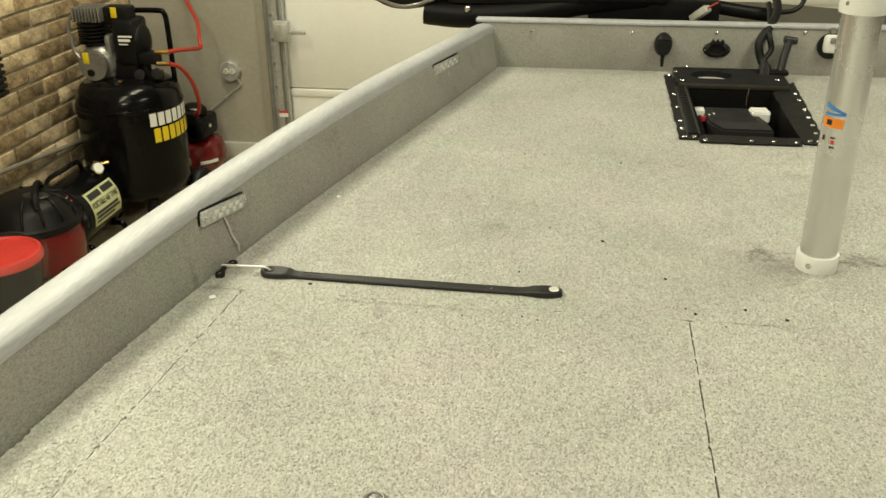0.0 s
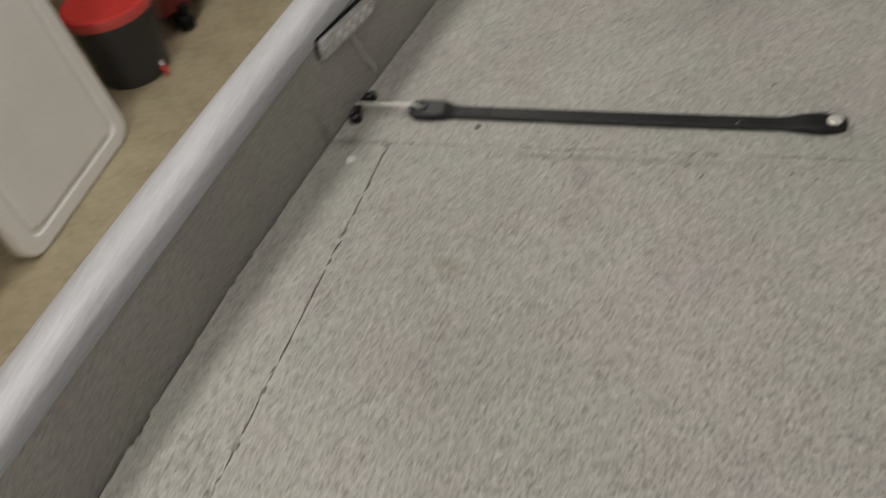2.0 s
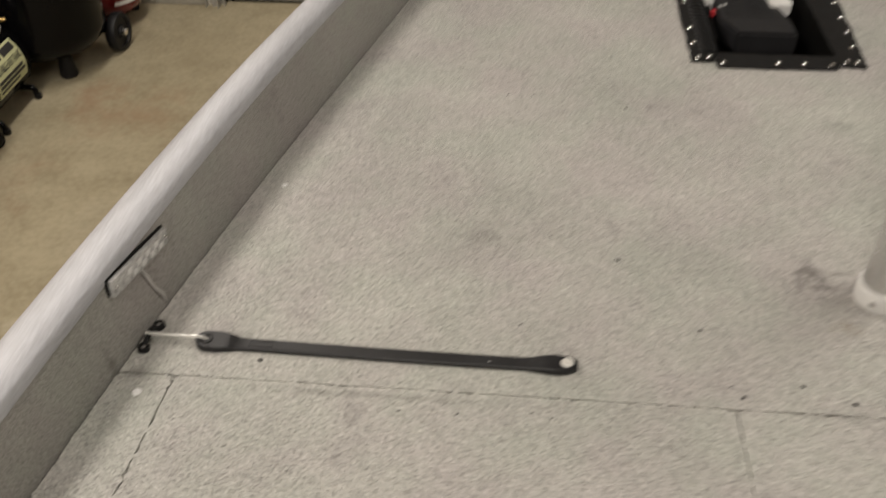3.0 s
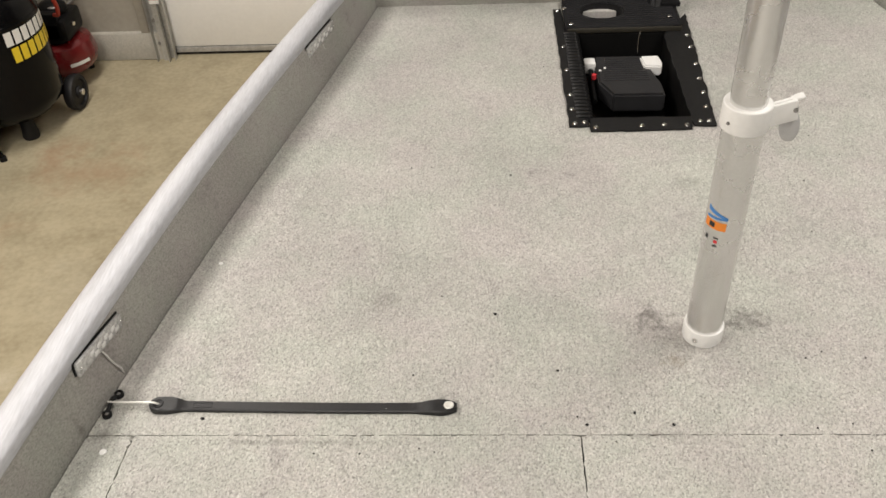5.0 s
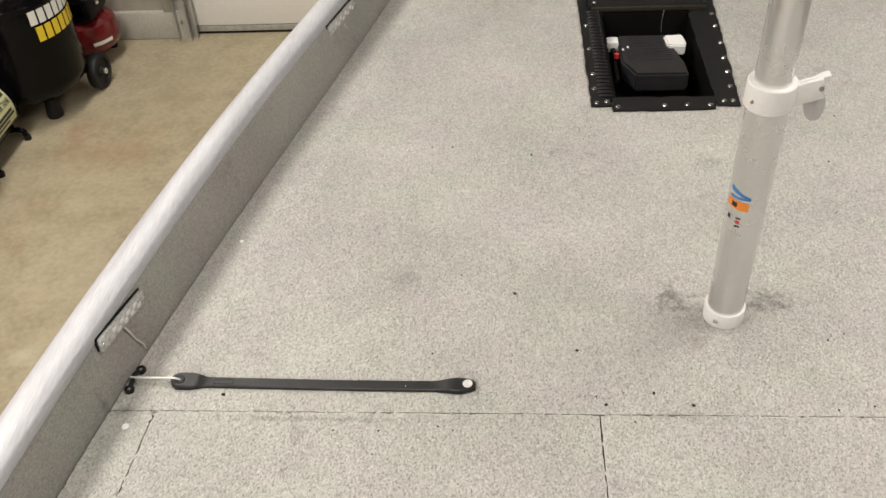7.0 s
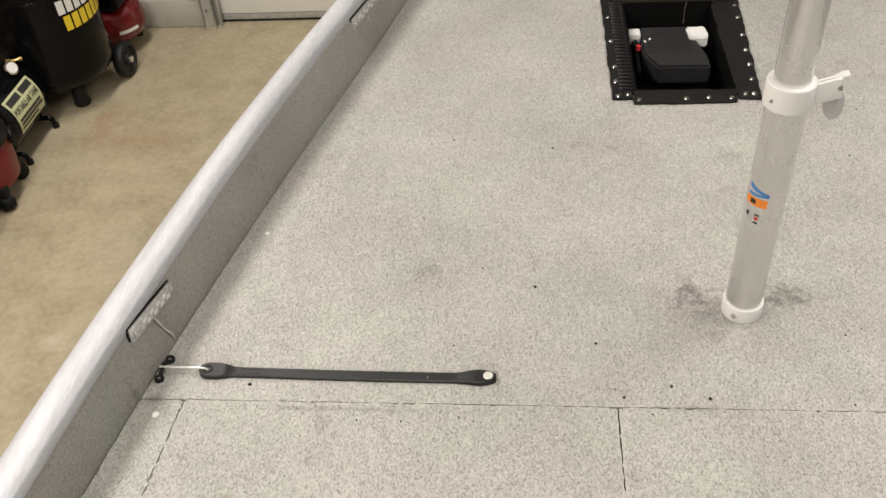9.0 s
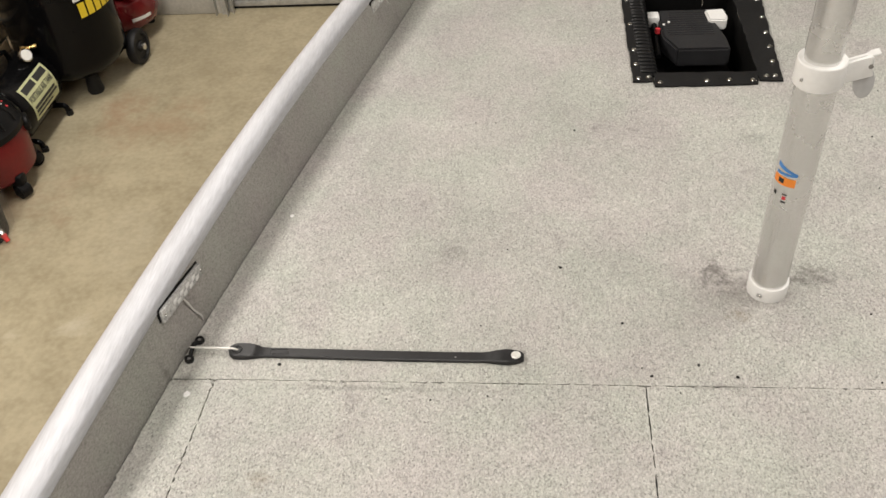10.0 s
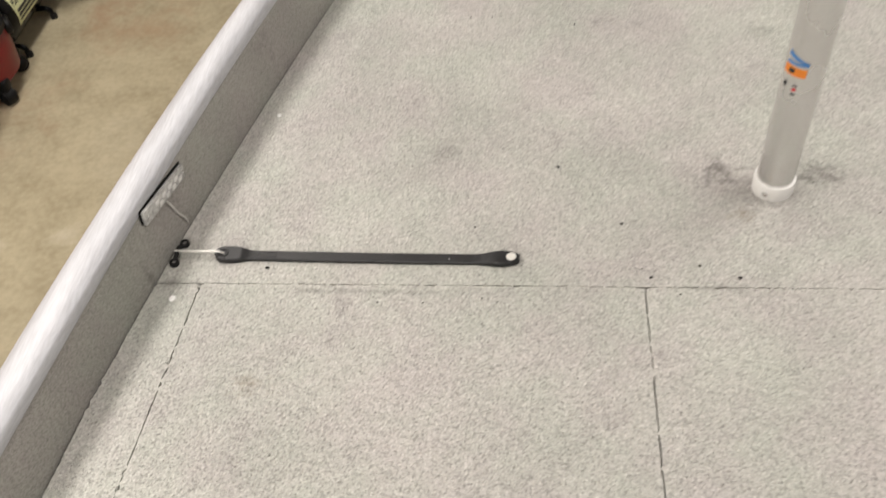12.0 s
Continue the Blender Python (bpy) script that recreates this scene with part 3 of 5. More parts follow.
for x, y in SCREWS:
    bm = bmesh.new()
    z = 0.020 if y > 2.545 and x > 0.105 else 0.004
    lathe(bm, [(0.0068, z), (0.0068, z + 0.001), (0.005, z + 0.0032), (0.0, z + 0.0038)], 12, Matrix.Translation((x, y, 0)))
    part("screw", bm, CHROME, tray)

# foot pedal in the well
pedal = thing("foot_pedal", pose(0.2375, 2.222, -0.134) @ Matrix.Diagonal((0.945, 0.875, 1, 1)), "charcoal trolling motor foot pedal with white pads", "foot pedal")
bm = bmesh.new()
prism(bm, [(-0.085, -0.02), (-0.052, -0.10), (0.090, -0.10), (0.088, -0.02), (0.062, 0.045), (0.068, 0.145), (-0.085, 0.145)], 0.052, 0.105)
bmesh.ops.bevel(bm, geom=bm.edges[:], offset=0.006, segments=2, affect="EDGES")
part("pedal_body", bm, GREY_PLASTIC, pedal)
for k in range(11):
    y = -0.012 + k * 0.0135
    wide = 0.105 if y > 0.05 else 0.125
    bm = bmesh.new()
    box(bm, (-0.005, y, 0.1052), (wide, 0.0055, 0.0024), 0.0008)
    part("tread_rib", bm, GREY_PLASTIC, pedal)
bm = bmesh.new()
cyl(bm, (-0.098, -0.075, 0.072), (-0.098, 0.085, 0.088), 0.0075, seg=12)
part("side_rod", bm, BLACK_PLASTIC, pedal, "black linkage rod beside the pedal")
bm = bmesh.new()
box(bm, (0, 0.03, 0.014), (0.20, 0.30, 0.028), 0.004)
part("pedal_base", bm, BLACK_PLASTIC, pedal)
bm = bmesh.new()
prism(bm, [(0.050, 0.055), (0.098, 0.048), (0.104, 0.075), (0.098, 0.122), (0.045, 0.118)], 0.085, 0.115)
bmesh.ops.bevel(bm, geom=bm.edges[:], offset=0.004, segments=2, affect="EDGES")
part("pad", bm, WHITE_PLASTIC, pedal, "white pad")
bm = bmesh.new()
box(bm, (-0.100, 0.108, 0.093), (0.034, 0.042, 0.032), 0.005)
part("pad", bm, WHITE_PLASTIC, pedal, "white pad")
bm = bmesh.new()
cyl(bm, (-0.095, 0.02, 0.095), (-0.095, 0.02, 0.108), 0.007, seg=14)
part("button", bm, RED_PRINT, pedal, "small red button")
for x in (-0.075, -0.06):
    bm = bmesh.new()
    box(bm, (x, 0.055 + (x + 0.07), 0.1055), (0.006, 0.010, 0.002), 0.0006)
    part("marking", bm, WHITE_PRINT, pedal)
for x in (-0.06, 0.07):
    bm = bmesh.new()
    cyl(bm, (x, -0.105, 0.0), (x, -0.105, 0.035), 0.005, seg=10)
    part("peg", bm, CHROME, pedal)
bm = bmesh.new()
tube(bm, [(0.055, 0.215, 0.145), (0.048, 0.19, 0.13), (0.042, 0.15, 0.11)], 0.0018, 6)
part("pull_wire", bm, CHROME, pedal)

# ---- seat pedestal pole ----
pole = thing("seat_pedestal", pose(0.2427, 1.227, 0.0, 1.2, 0, 0), "satin aluminium telescopic seat pedestal with white collars", "pedestal")
bm = bmesh.new()
lathe(bm, [(0.0, 0.0), (0.0345, 0.0), (0.0350, 0.004), (0.0350, 0.0300), (0.0345, 0.031), (0.0310, 0.031), (0.0, 0.031)], 40)
part("base_collar", bm, WHITE_PLASTIC, pole, "white plastic base collar")
bm = bmesh.new()
lathe(bm, [(0.0308, 0.02), (0.0308, 0.450), (0.029, 0.451)], 48)
part("outer_tube", bm, ALU_TUBE, pole)
bm = bmesh.new()
lathe(bm, [(0.0268, 0.40), (0.0268, 0.86)], 40)
part("inner_tube", bm, ALU_TUBE, pole, "slim aluminium inner tube")
clamp = bmesh.new()
lathe(clamp, [(0.0276, 0.484), (0.0335, 0.484), (0.0352, 0.4825), (0.0356, 0.480), (0.0362, 0.446), (0.0356, 0.4435), (0.0312, 0.4435)], 48)
lathe(clamp, [(0.0312, 0.450), (0.0276, 0.483)], 48)
clamp_ob = part("clamp_collar", clamp, WHITE_PLASTIC, pole, "white plastic clamp collar")
bm = bmesh.new()
EAR = pose(0.033, 0.0, 0.462, 0, -18, 0)
box(bm, (0.015, -0.0085, 0.0), (0.044, 0.006, 0.034), 0.002, EAR)
box(bm, (0.015, -0.0005, 0.001), (0.044, 0.006, 0.032), 0.002, EAR)
box(bm, (0.037, -0.003, 0.010), (0.008, 0.018, 0.014), 0.003, EAR)
box(bm, (0.045, -0.001, 0.015), (0.014, 0.015, 0.005), 0.002, EAR)
part("clamp_ear", bm, WHITE_PLASTIC, clamp_ob)
bm = bmesh.new()
cyl(bm, (0.066, -0.0135, 0.474), (0.066, 0.006, 0.474), 0.0035, seg=14)
part("pivot_pin", bm, GREY_METAL, clamp_ob, "steel pivot pin")
bm = bmesh.new()
lathe(bm, [(0.0, -0.004), (0.7, -0.0034), (1.0, -0.001), (1.0, 0.001), (0.7, 0.0034), (0.0, 0.004)], 24, pose(0.064, -0.006, 0.444, 74, 0, 16) @ Matrix.Diagonal((0.0170, 0.024, 1, 1)))
box(bm, (0.066, -0.005, 0.466), (0.010, 0.006, 0.024), 0.002)
part("lever_knob", bm, mat("grey_lever", (0.50, 0.50, 0.50), 0.35, 0.2, 0.05, 12, 90, 0.05), clamp_ob, "grey paddle-shaped clamp lever")
bm = bmesh.new()
ball(bm, (-0.030, -0.0212, 0.460), (0.003, 0.002, 0.003), 8, 6)
part("screw", bm, GREY_METAL, clamp_ob)
bm = bmesh.new()
lathe(bm, [(0.0, 0.0), (0.0052, 0.0), (0.0050, 0.0016), (0.0030, 0.0022), (0.0028, 0.0008), (0.0, 0.0008)], 16, pose(-0.0195, -0.0292, 0.016, 90, 0, -34))
part("set_screw", bm, CHROME, pole)


def curved_patch(bm, r, a0, a1, z0, z1, n=6, skew=0.0, lift=0.0):
    """A thin print wrapped round a tube; angles in degrees."""
    lo, hi = [], []
    for i in range(n + 1):
        a = radians(a0 + (a1 - a0) * i / n)
        lo.append(bm.verts.new((r * math.cos(a), r * math.sin(a), z0 + lift * i / n)))
        hi.append(bm.verts.new((r * math.cos(a), r * math.sin(a), z1 + skew * i / n)))
    for i in range(n):
        bm.faces.new((lo[i], lo[i + 1], hi[i + 1], hi[i]))


for name, a0, a1, z0, z1, m, sk in (("label_mark", -172, -100, 0.263, 0.279, ORANGE, 0), ("label_mark", -152, -134, 0.267, 0.276, GREY_PLASTIC, 0), ("label_mark", -129, -118, 0.236, 0.2425, RED_PRINT, 0),
                                    ("label_mark", -131, -116, 0.2455, 0.248, GREY_PLASTIC, 0), ("label_mark", -131, -116, 0.2295, 0.232, GREY_PLASTIC, 0), ("label_mark", -160, -150, 0.240, 0.248, GREY_PLASTIC, 0)):
    bm = bmesh.new()
    curved_patch(bm, 0.0312 + (0.0003 if m == GREY_PLASTIC else 0), a0, a1, z0, z1, skew=sk, lift=-sk)
    part(name, bm, m, pole)

# open blue arrow over the orange band
for z0, z1, end0, end1 in ((0.2950, 0.3040, 0.2860, 0.2900), (0.2815, 0.2860, 0.2845, 0.2885)):
    bm = bmesh.new()
    curved_patch(bm, 0.0312, -165, -98, z0, z1, 8, end1 - z1, end0 - z0)
    part("label_mark", bm, BLUE, pole)

# ---- rubber hold-down strap on the deck ----
strap = thing("tie_down_strap", pose(-0.206, 1.054, 0.0005, 0, 0, 179.4), "black rubber hold-down strap with a wire hook", "strap")
bm = bmesh.new()
L = 0.505


def strap_half(x):
    if x < 0.018:
        return 0.0148 * math.sqrt(max(0.03, 1 - ((0.018 - x) / 0.0335) ** 2))
    if x < 0.055:
        return 0.0148 - 0.0046 * (x - 0.018) / 0.037
    if x < 0.448:
        return 0.0102
    if x < 0.474:
        return 0.0102 + 0.0058 * (x - 0.448) / 0.026
    return 0.0160 * math.sqrt(max(0.03, 1 - (max(0, x - 0.492) / 0.0185) ** 2))


def strap_top(x):
    """Thick moulded ends and a thinner flat band between them."""
    return 0.0072 + 0.0038 * max(0, min(1, (0.050 - x) / 0.02)) + 0.0040 * max(0, min(1, (x - 0.447) / 0.016))


xs = [-0.0135 + 0.003 * i for i in range(11)] + [0.02 + 0.43 * i / 34 for i in range(35)] + [0.453 + 0.0565 * i / 18 for i in range(19)]
secs = []
for x in xs:
    h, t, bow = strap_half(x), strap_top(x), 0.0012 * math.sin(x * 9)
    secs.append([Vector((x, -h + bow, 0.001)), Vector((x, h + bow, 0.001)), Vector((x, h + bow, t - 0.0016)), Vector((x, h - 0.0016 + bow, t)), Vector((x, -h + 0.0016 + bow, t)), Vector((x, -h + bow, t - 0.0016))])
strip(bm, secs)
band = part("rubber_band", bm, STRAP_RUBBER, strap)
bm = bmesh.new()
for cx, cy, sx, sy in ((0.418, 0.0052, 0.032, 0.0014), (0.418, -0.0052, 0.032, 0.0014), (0.402, 0, 0.0014, 0.0105), (0.434, 0, 0.0014, 0.0105)):
    box(bm, (cx, cy + 0.0012 * math.sin(cx * 9), 0.0073), (sx, sy, 0.0012), 0.0003)
part("moulded_frame", bm, STRAP_RUBBER, band, "raised oblong moulding near the hook end")
bm = bmesh.new()
box(bm, (0.104, 0.004, 0.0072), (0.002, 0.0014, 0.0006), 0.0002)
part("fleck", bm, WHITE_PRINT, band, "tiny pale paint fleck")
bm = bmesh.new()
lathe(bm, [(0.0080, 0.006), (0.0086, 0.0118), (0.0070, 0.0132), (0.0044, 0.0128), (0.0, 0.0122)], 24)
part("rivet", bm, ZINC, strap, "bright metal rivet")
bm = bmesh.new()
lathe(bm, [(0.0095, 0.0105), (0.0090, 0.0122), (0.0064, 0.0122), (0.0058, 0.0100), (0.0, 0.0095)], 20, Matrix.Translation((0.494, 0, 0)))
part("end_loop", bm, RUBBER, strap, "dark eye in the moulded end")
bm = bmesh.new()
tube(bm, [(0.492, 0.0, 0.009), (0.502, 0.0015, 0.016), (0.530, 0.001, 0.0155), (0.575, -0.002, 0.013), (0.582, -0.004, 0.011), (0.575, -0.005, 0.009), (0.530, -0.002, 0.012), (0.512, -0.001, 0.013)], 0.0018, 8)
part("wire_hook", bm, ZINC, strap, "bright steel wire hook")
bm = bmesh.new()
tube(bm, [(0.575, -0.022, 0.005), (0.579, -0.012, 0.007), (0.579, 0.004, 0.007), (0.579, 0.016, 0.005)], 0.0040, 8)
for x, y in ((0.573, -0.027), (0.579, 0.018)):
    lathe(bm, [(0.0082, 0.0), (0.0086, 0.005), (0.0072, 0.0080), (0.0050, 0.0080), (0.0046, 0.004), (0.0, 0.004)], 18, Matrix.Translation((x, y, 0.0)))
part("deck_bracket", bm, RUBBER, strap, "black two-eyed deck bracket")
for x, y in ((0.573, -0.027), (0.579, 0.018)):
    bm = bmesh.new()
    ball(bm, (x, y, 0.0050), (0.0036, 0.0036, 0.0025), 10, 6)
    part("screw", bm, GREY_METAL, strap)


# ---- courtesy lights on the side panel ----
def courtesy_light(y0, y1, z, tilt, label):
    xa, xb = top_x(y0) + 0.0025, top_x(y1) + 0.0025
    ang = math.degrees(math.atan2(y1 - y0, xb - xa))
    L = math.hypot(xb - xa, y1 - y0)
    th = thing("courtesy_light", pose(xa, y0, z, 0, tilt, ang), label, "light", "courtesy lights on the side panel")
    bm = bmesh.new()
    box(bm, (L / 2, -0.002, 0.001), (L, 0.004, 0.029), 0.0018)
    part("backing", bm, BLACK_PLASTIC, th)
    bm = bmesh.new()
    box(bm, (L / 2 + 0.001, -0.007, -0.001), (L - 0.004, 0.009, 0.0275), 0.0035)
    lens = part("lens", bm, CLEAR, th, "clear ribbed lens")
    for i in range(8):
        bm = bmesh.new()
        xi = 0.046 + i * (L - 0.068) / 7
        box(bm, (xi, -0.0112, -0.001 + 0.0042 * (-1) ** i), (0.0125, 0.004, 0.0085), 0.0018)
        part("led_dome", bm, LED_WHITE, lens, "whitish dome over a diode")
    for x in (0.010, L - 0.007):
        bm = bmesh.new()
        ball(bm, (x, -0.0115, 0.0), (0.003, 0.002, 0.003), 8, 6)
        part("screw", bm, CHROME, th)
    bm = bmesh.new()
    tube(bm, [(L * 0.50, -0.006, -0.012), (L * 0.54, -0.012, -0.030), (L * 0.60, -0.014, -0.052), (L * 0.66, -0.020, -0.070), (L * 0.72, -0.016, -(z - 0.014))], 0.0018, 6)
    part("lead_wire", bm, mat("grey_wire", (0.62, 0.61, 0.59), 0.35, 0.3, 0.05, 20, 90, 0.0), th, "thin grey lead wire")
    return th


courtesy_light(1.048, 1.194, 0.104, 7.0, "small clear courtesy light on carpeted side panel, loose wire")
courtesy_light(2.15, 2.33, 0.102, 1.5, "small clear courtesy light near the bow, wire hanging")

# ---- small fittings on the deck ----
lock = thing("hatch_lock", pose(-0.384, 0.512, 0.001), "round chrome flush hatch lock in the carpet", "hatch lock")
bm = bmesh.new()
lathe(bm, [(0.0, 0.0), (0.0135, 0.0), (0.014, 0.002), (0.0115, 0.0042), (0.0095, 0.004), (0.0085, 0.002), (0.0, 0.0018)], 32)
part("bezel", bm, GREY_METAL, lock)
bm = bmesh.new()
lathe(bm, [(0.0, 0.0015), (0.0065, 0.0015), (0.0060, 0.0042), (0.0, 0.0046)], 24)
part("key_barrel", bm, GREY_METAL, lock)
for x, y, r, m, label in ((-0.768, 0.966, 0.0062, WHITE_PLASTIC, "round white plastic snap cap on the carpet"), (-0.680, 1.440, 0.0045, WHITE_PLASTIC, "small white crumb of plastic on the carpet")):
    bm = bmesh.new()
    lathe(bm, [(0.0, 0.0), (r, 0.0), (r, 0.001), (r * 0.7, 0.0022), (r * 0.3, 0.0012), (0.0, 0.0012)], 18, pose(x, y, 0.0005))
    solid("snap_cap", bm, m, label, "cap")
speck = random.Random(23)
GRIT = [(speck.uniform(-0.45, 0.05) if k % 3 == 0 else speck.uniform(0.40, 0.75), speck.uniform(1.06, 2.3), speck.uniform(0.0012, 0.0021)) for k in range(18)]
GRIT += [(speck.uniform(-0.55, 0.7), 1.0 + speck.choice((-1, 1)) * speck.uniform(0.012, 0.05), speck.uniform(0.0012, 0.0020)) for k in range(12)]
for x, y, a in ((-0.126, 1.283, 0.0032), (-0.087, 1.735, 0.003), (-0.62, 1.035, 0.004), (0.10, 1.045, 0.003), (0.16, 1.02, 0.0035), (-0.02, 1.14, 0.003), (0.02, 1.02, 0.003), *GRIT):
    bm = bmesh.new()
    ball(bm, (0, 0, 0.0018), (a, a * 0.75, 0.0016), 10, 6)
    solid("grit", bm, RUBBER, "tiny dark bit of grit on carpet", "grit", m=pose(x, y, 0.0, 0, 0, x * 900), group="grit on the deck")

# ---- brick side wall ----
bm = bmesh.new()
box(bm, (WX - 0.08, (SOUTH + FY) / 2, (FLOOR + TOP) / 2), (0.146, FY - SOUTH, TOP - FLOOR))
wall_brick = solid("wall_west", bm, MORTAR, "tan and cream brick garage wall with grey mortar", "wall", "structure")

# ---- garage door track and wall fittings ----
track = thing("door_track", pose(-1.85, FY - 0.03, FLOOR), "galvanised steel garage door track with bracket", "door track")
bm = bmesh.new()
for dx, dy, sx, sy in ((-0.045, 0.0, 0.004, 0.05), (0.0, 0.022, 0.09, 0.004), (0.045, 0.008, 0.004, 0.03), (0.02, -0.02, 0.004, 0.03)):
    box(bm, (dx, dy, 1.15), (sx, sy, 2.3), 0.001)
part("rail", bm, GALV, track)
bm = bmesh.new()
box(bm, (0.0, -0.004, 1.15), (0.030, 0.004, 2.3))
part("guide", bm, GALV, track)
bm = bmesh.new()
box(bm, (0.050, -0.045, 0.805), (0.085, 0.05, 0.105), 0.006)
box(bm, (0.050, -0.072, 0.805), (0.060, 0.006, 0.080), 0.003)
part("latch_box", bm, GALV, track)
bm = bmesh.new()
box(bm, (0.130, -0.05, 0.800), (0.10, 0.016, 0.022), 0.004)
part("latch_bar", bm, GALV, track)
for k in range(9):
    bm = bmesh.new()
    cyl(bm, (-0.02, -0.002, 0.10 + k * 0.13), (-0.02, -0.010, 0.10 + k * 0.13), 0.009, seg=10)
    part("bolt", bm, GREY_METAL, track)
bm = bmesh.new()
box(bm, (0.018, -0.036, 0.36), (0.05, 0.002, 0.012))
part("sticker", bm, RED_PRINT, track, "red warning sticker")
bm = bmesh.new()
box(bm, (0.018, -0.036, 0.342), (0.05, 0.002, 0.020))
part("sticker", bm, WHITE_PRINT, track, "white warning sticker")
bm = bmesh.new()
box(bm, (-1.935, FY - 0.012, (FLOOR + TOP) / 2), (0.045, 0.024, TOP - FLOOR), 0.003)
solid("trim", bm, WALL_GREY, "grey painted wooden door casing strip", "trim", "structure")

outlet = thing("wall_outlet", pose(-2.134, FY, -0.491), "round grey outlet box with double socket on wall", "outlet")
bm = bmesh.new()
lathe(bm, [(0.0, 0.0), (0.056, 0.0), (0.058, 0.004), (0.058, 0.036), (0.054, 0.041), (0.0, 0.042)], 8, pose(0, 0, 0, 90, 0, 0))
part("box", bm, GALV, outlet)
for dx in (-0.018, 0.018):
    bm = bmesh.new()
    lathe(bm, [(0.0, 0.040), (0.0155, 0.040), (0.0150, 0.046), (0.0, 0.046)], 18, pose(dx, 0, 0.002, 90, 0, 0))
    sock = part("socket", bm, mat("cream_socket", (0.72, 0.70, 0.60), 0.4, 0, 0.03, 10, 60, 0.0), outlet)
    for dz in (-0.005, 0.005):
        bm = bmesh.new()
        box(bm, (dx, -0.0468, 0.002 + dz), (0.010, 0.001, 0.003))
        part("slot", bm, INK, sock)
bm = bmesh.new()
tube(bm, [(0.03, -0.012, -0.045), (0.045, -0.010, -0.075), (0.02, -0.008, -0.10), (-0.05, -0.008, -0.155), (-0.237, -0.008, -0.304), (-0.40, -0.008, -0.43)], 0.0075, 8)
part("conduit", bm, GALV, outlet, "grey cable running down the wall")
bm = bmesh.new()
box(bm, (-0.052, -0.012, -0.156), (0.035, 0.012, 0.012), 0.003, None)
part("clip", bm, GALV, outlet)

# ---- ribbed pads hanging from a shelf ----
shelf = thing("wall_shelf", pose(WX, 2.55, 0.03), "narrow white board fixed to brick wall", "shelf")
bm = bmesh.new()
box(bm, (0.030, 0.0, 0.0), (0.055, 0.78, 0.030), 0.004)
part("board", bm, WHITE_PLASTIC, shelf)
for dy in (-0.3, 0.25):
    bm = bmesh.new()
    box(bm, (0.018, dy, -0.02), (0.030, 0.02, 0.02), 0.003)
    part("bracket", bm, GALV, shelf)


def hanging_pad(y, w, z):
    th = thing("ribbed_pad", pose(WX + 0.055, y, z), "black ribbed rubber pad hung by a loop", "rubber pad", "ribbed pads on the brick wall")
    bm = bmesh.new()
    box(bm, (0.0, 0.0, -0.145), (0.035, w, 0.27), 0.010)
    pad = part("pad", bm, RUBBER, th)
    for k in range(9):
        for s in (-1, 1):
            bm = bmesh.new()
            box(bm, (0.020, s * w * 0.27, -0.035 - k * 0.028), (0.022, w * 0.46, 0.017), 0.004)
            part("rib", bm, RUBBER, pad)
    bm = bmesh.new()
    box(bm, (0.024, 0.0, -0.14), (0.012, 0.012, 0.20), 0.003)
    part("centre_strip", bm, GREY_PLASTIC, th)
    bm = bmesh.new()
    tube(bm, [(0.012, -0.045, -0.02), (0.012, -0.048, 0.045), (0.012, -0.030, 0.085), (0.012, 0.030, 0.085), (0.012, 0.048, 0.045), (0.012, 0.045, -0.02)], 0.009, 8)
    part("loop", bm, RUBBER, th)
    return th


hanging_pad(2.77, 0.19, -0.005)
hanging_pad(3.035, 0.19, -0.025)

# ---- white sink table stood on end ----
LEAN_DEG = 6.5
sink = thing("fish_cleaning_table", pose(-2.235, 1.915, FLOOR, 0, -LEAN_DEG, 0), "white moulded plastic sink table stood on end", "sink table")


def rounded(w0, w1, h0, h1, r, n=6):
    pts = []
    for cy, cz, a0 in ((w1 - r, h1 - r, 0), (w0 + r, h1 - r, 90), (w0 + r, h0 + r, 180), (w1 - r, h0 + r, 270)):
        pts += [(cy + r * math.cos(radians(a0 + 90 * i / n)), cz + r * math.sin(radians(a0 + 90 * i / n))) for i in range(n + 1)]
    return pts


def loft(bm, rings, cap=True):
    vs = [[bm.verts.new(p) for p in ring] for ring in rings]
    for a, b in zip(vs, vs[1:]):
        for i in range(len(a)):
            bm.faces.new((a[i], a[(i + 1) % len(a)], b[(i + 1) % len(a)], b[i]))
    if cap:
        bm.faces.new(vs[-1])
    return vs


def ring_at(x, w0, w1, h0, h1, r):
    return [(x, y, z) for y, z in rounded(w0, w1, h0, h1, r)]


SW, SH = 0.315, 1.165
bm = bmesh.new()
# shell with a rim, a raised bead, a flat field and a basin at the upper end
rings_out = [ring_at(-0.045, -SW, SW, 0.0, SH, 0.07), ring_at(-0.010, -SW, SW, 0.0, SH, 0.07), ring_at(0.0, -SW + 0.008, SW - 0.008, 0.008, SH - 0.008, 0.065)]
field = [ring_at(0.0, -SW + 0.055, SW - 0.055, 0.05, 0.655, 0.035), ring_at(-0.010, -SW + 0.064, SW - 0.064, 0.059, 0.646, 0.03), ring_at(-0.010, -SW + 0.072, SW - 0.072, 0.067, 0.638, 0.03), ring_at(0.001, -SW + 0.082, SW - 0.082, 0.077, 0.628, 0.025)]
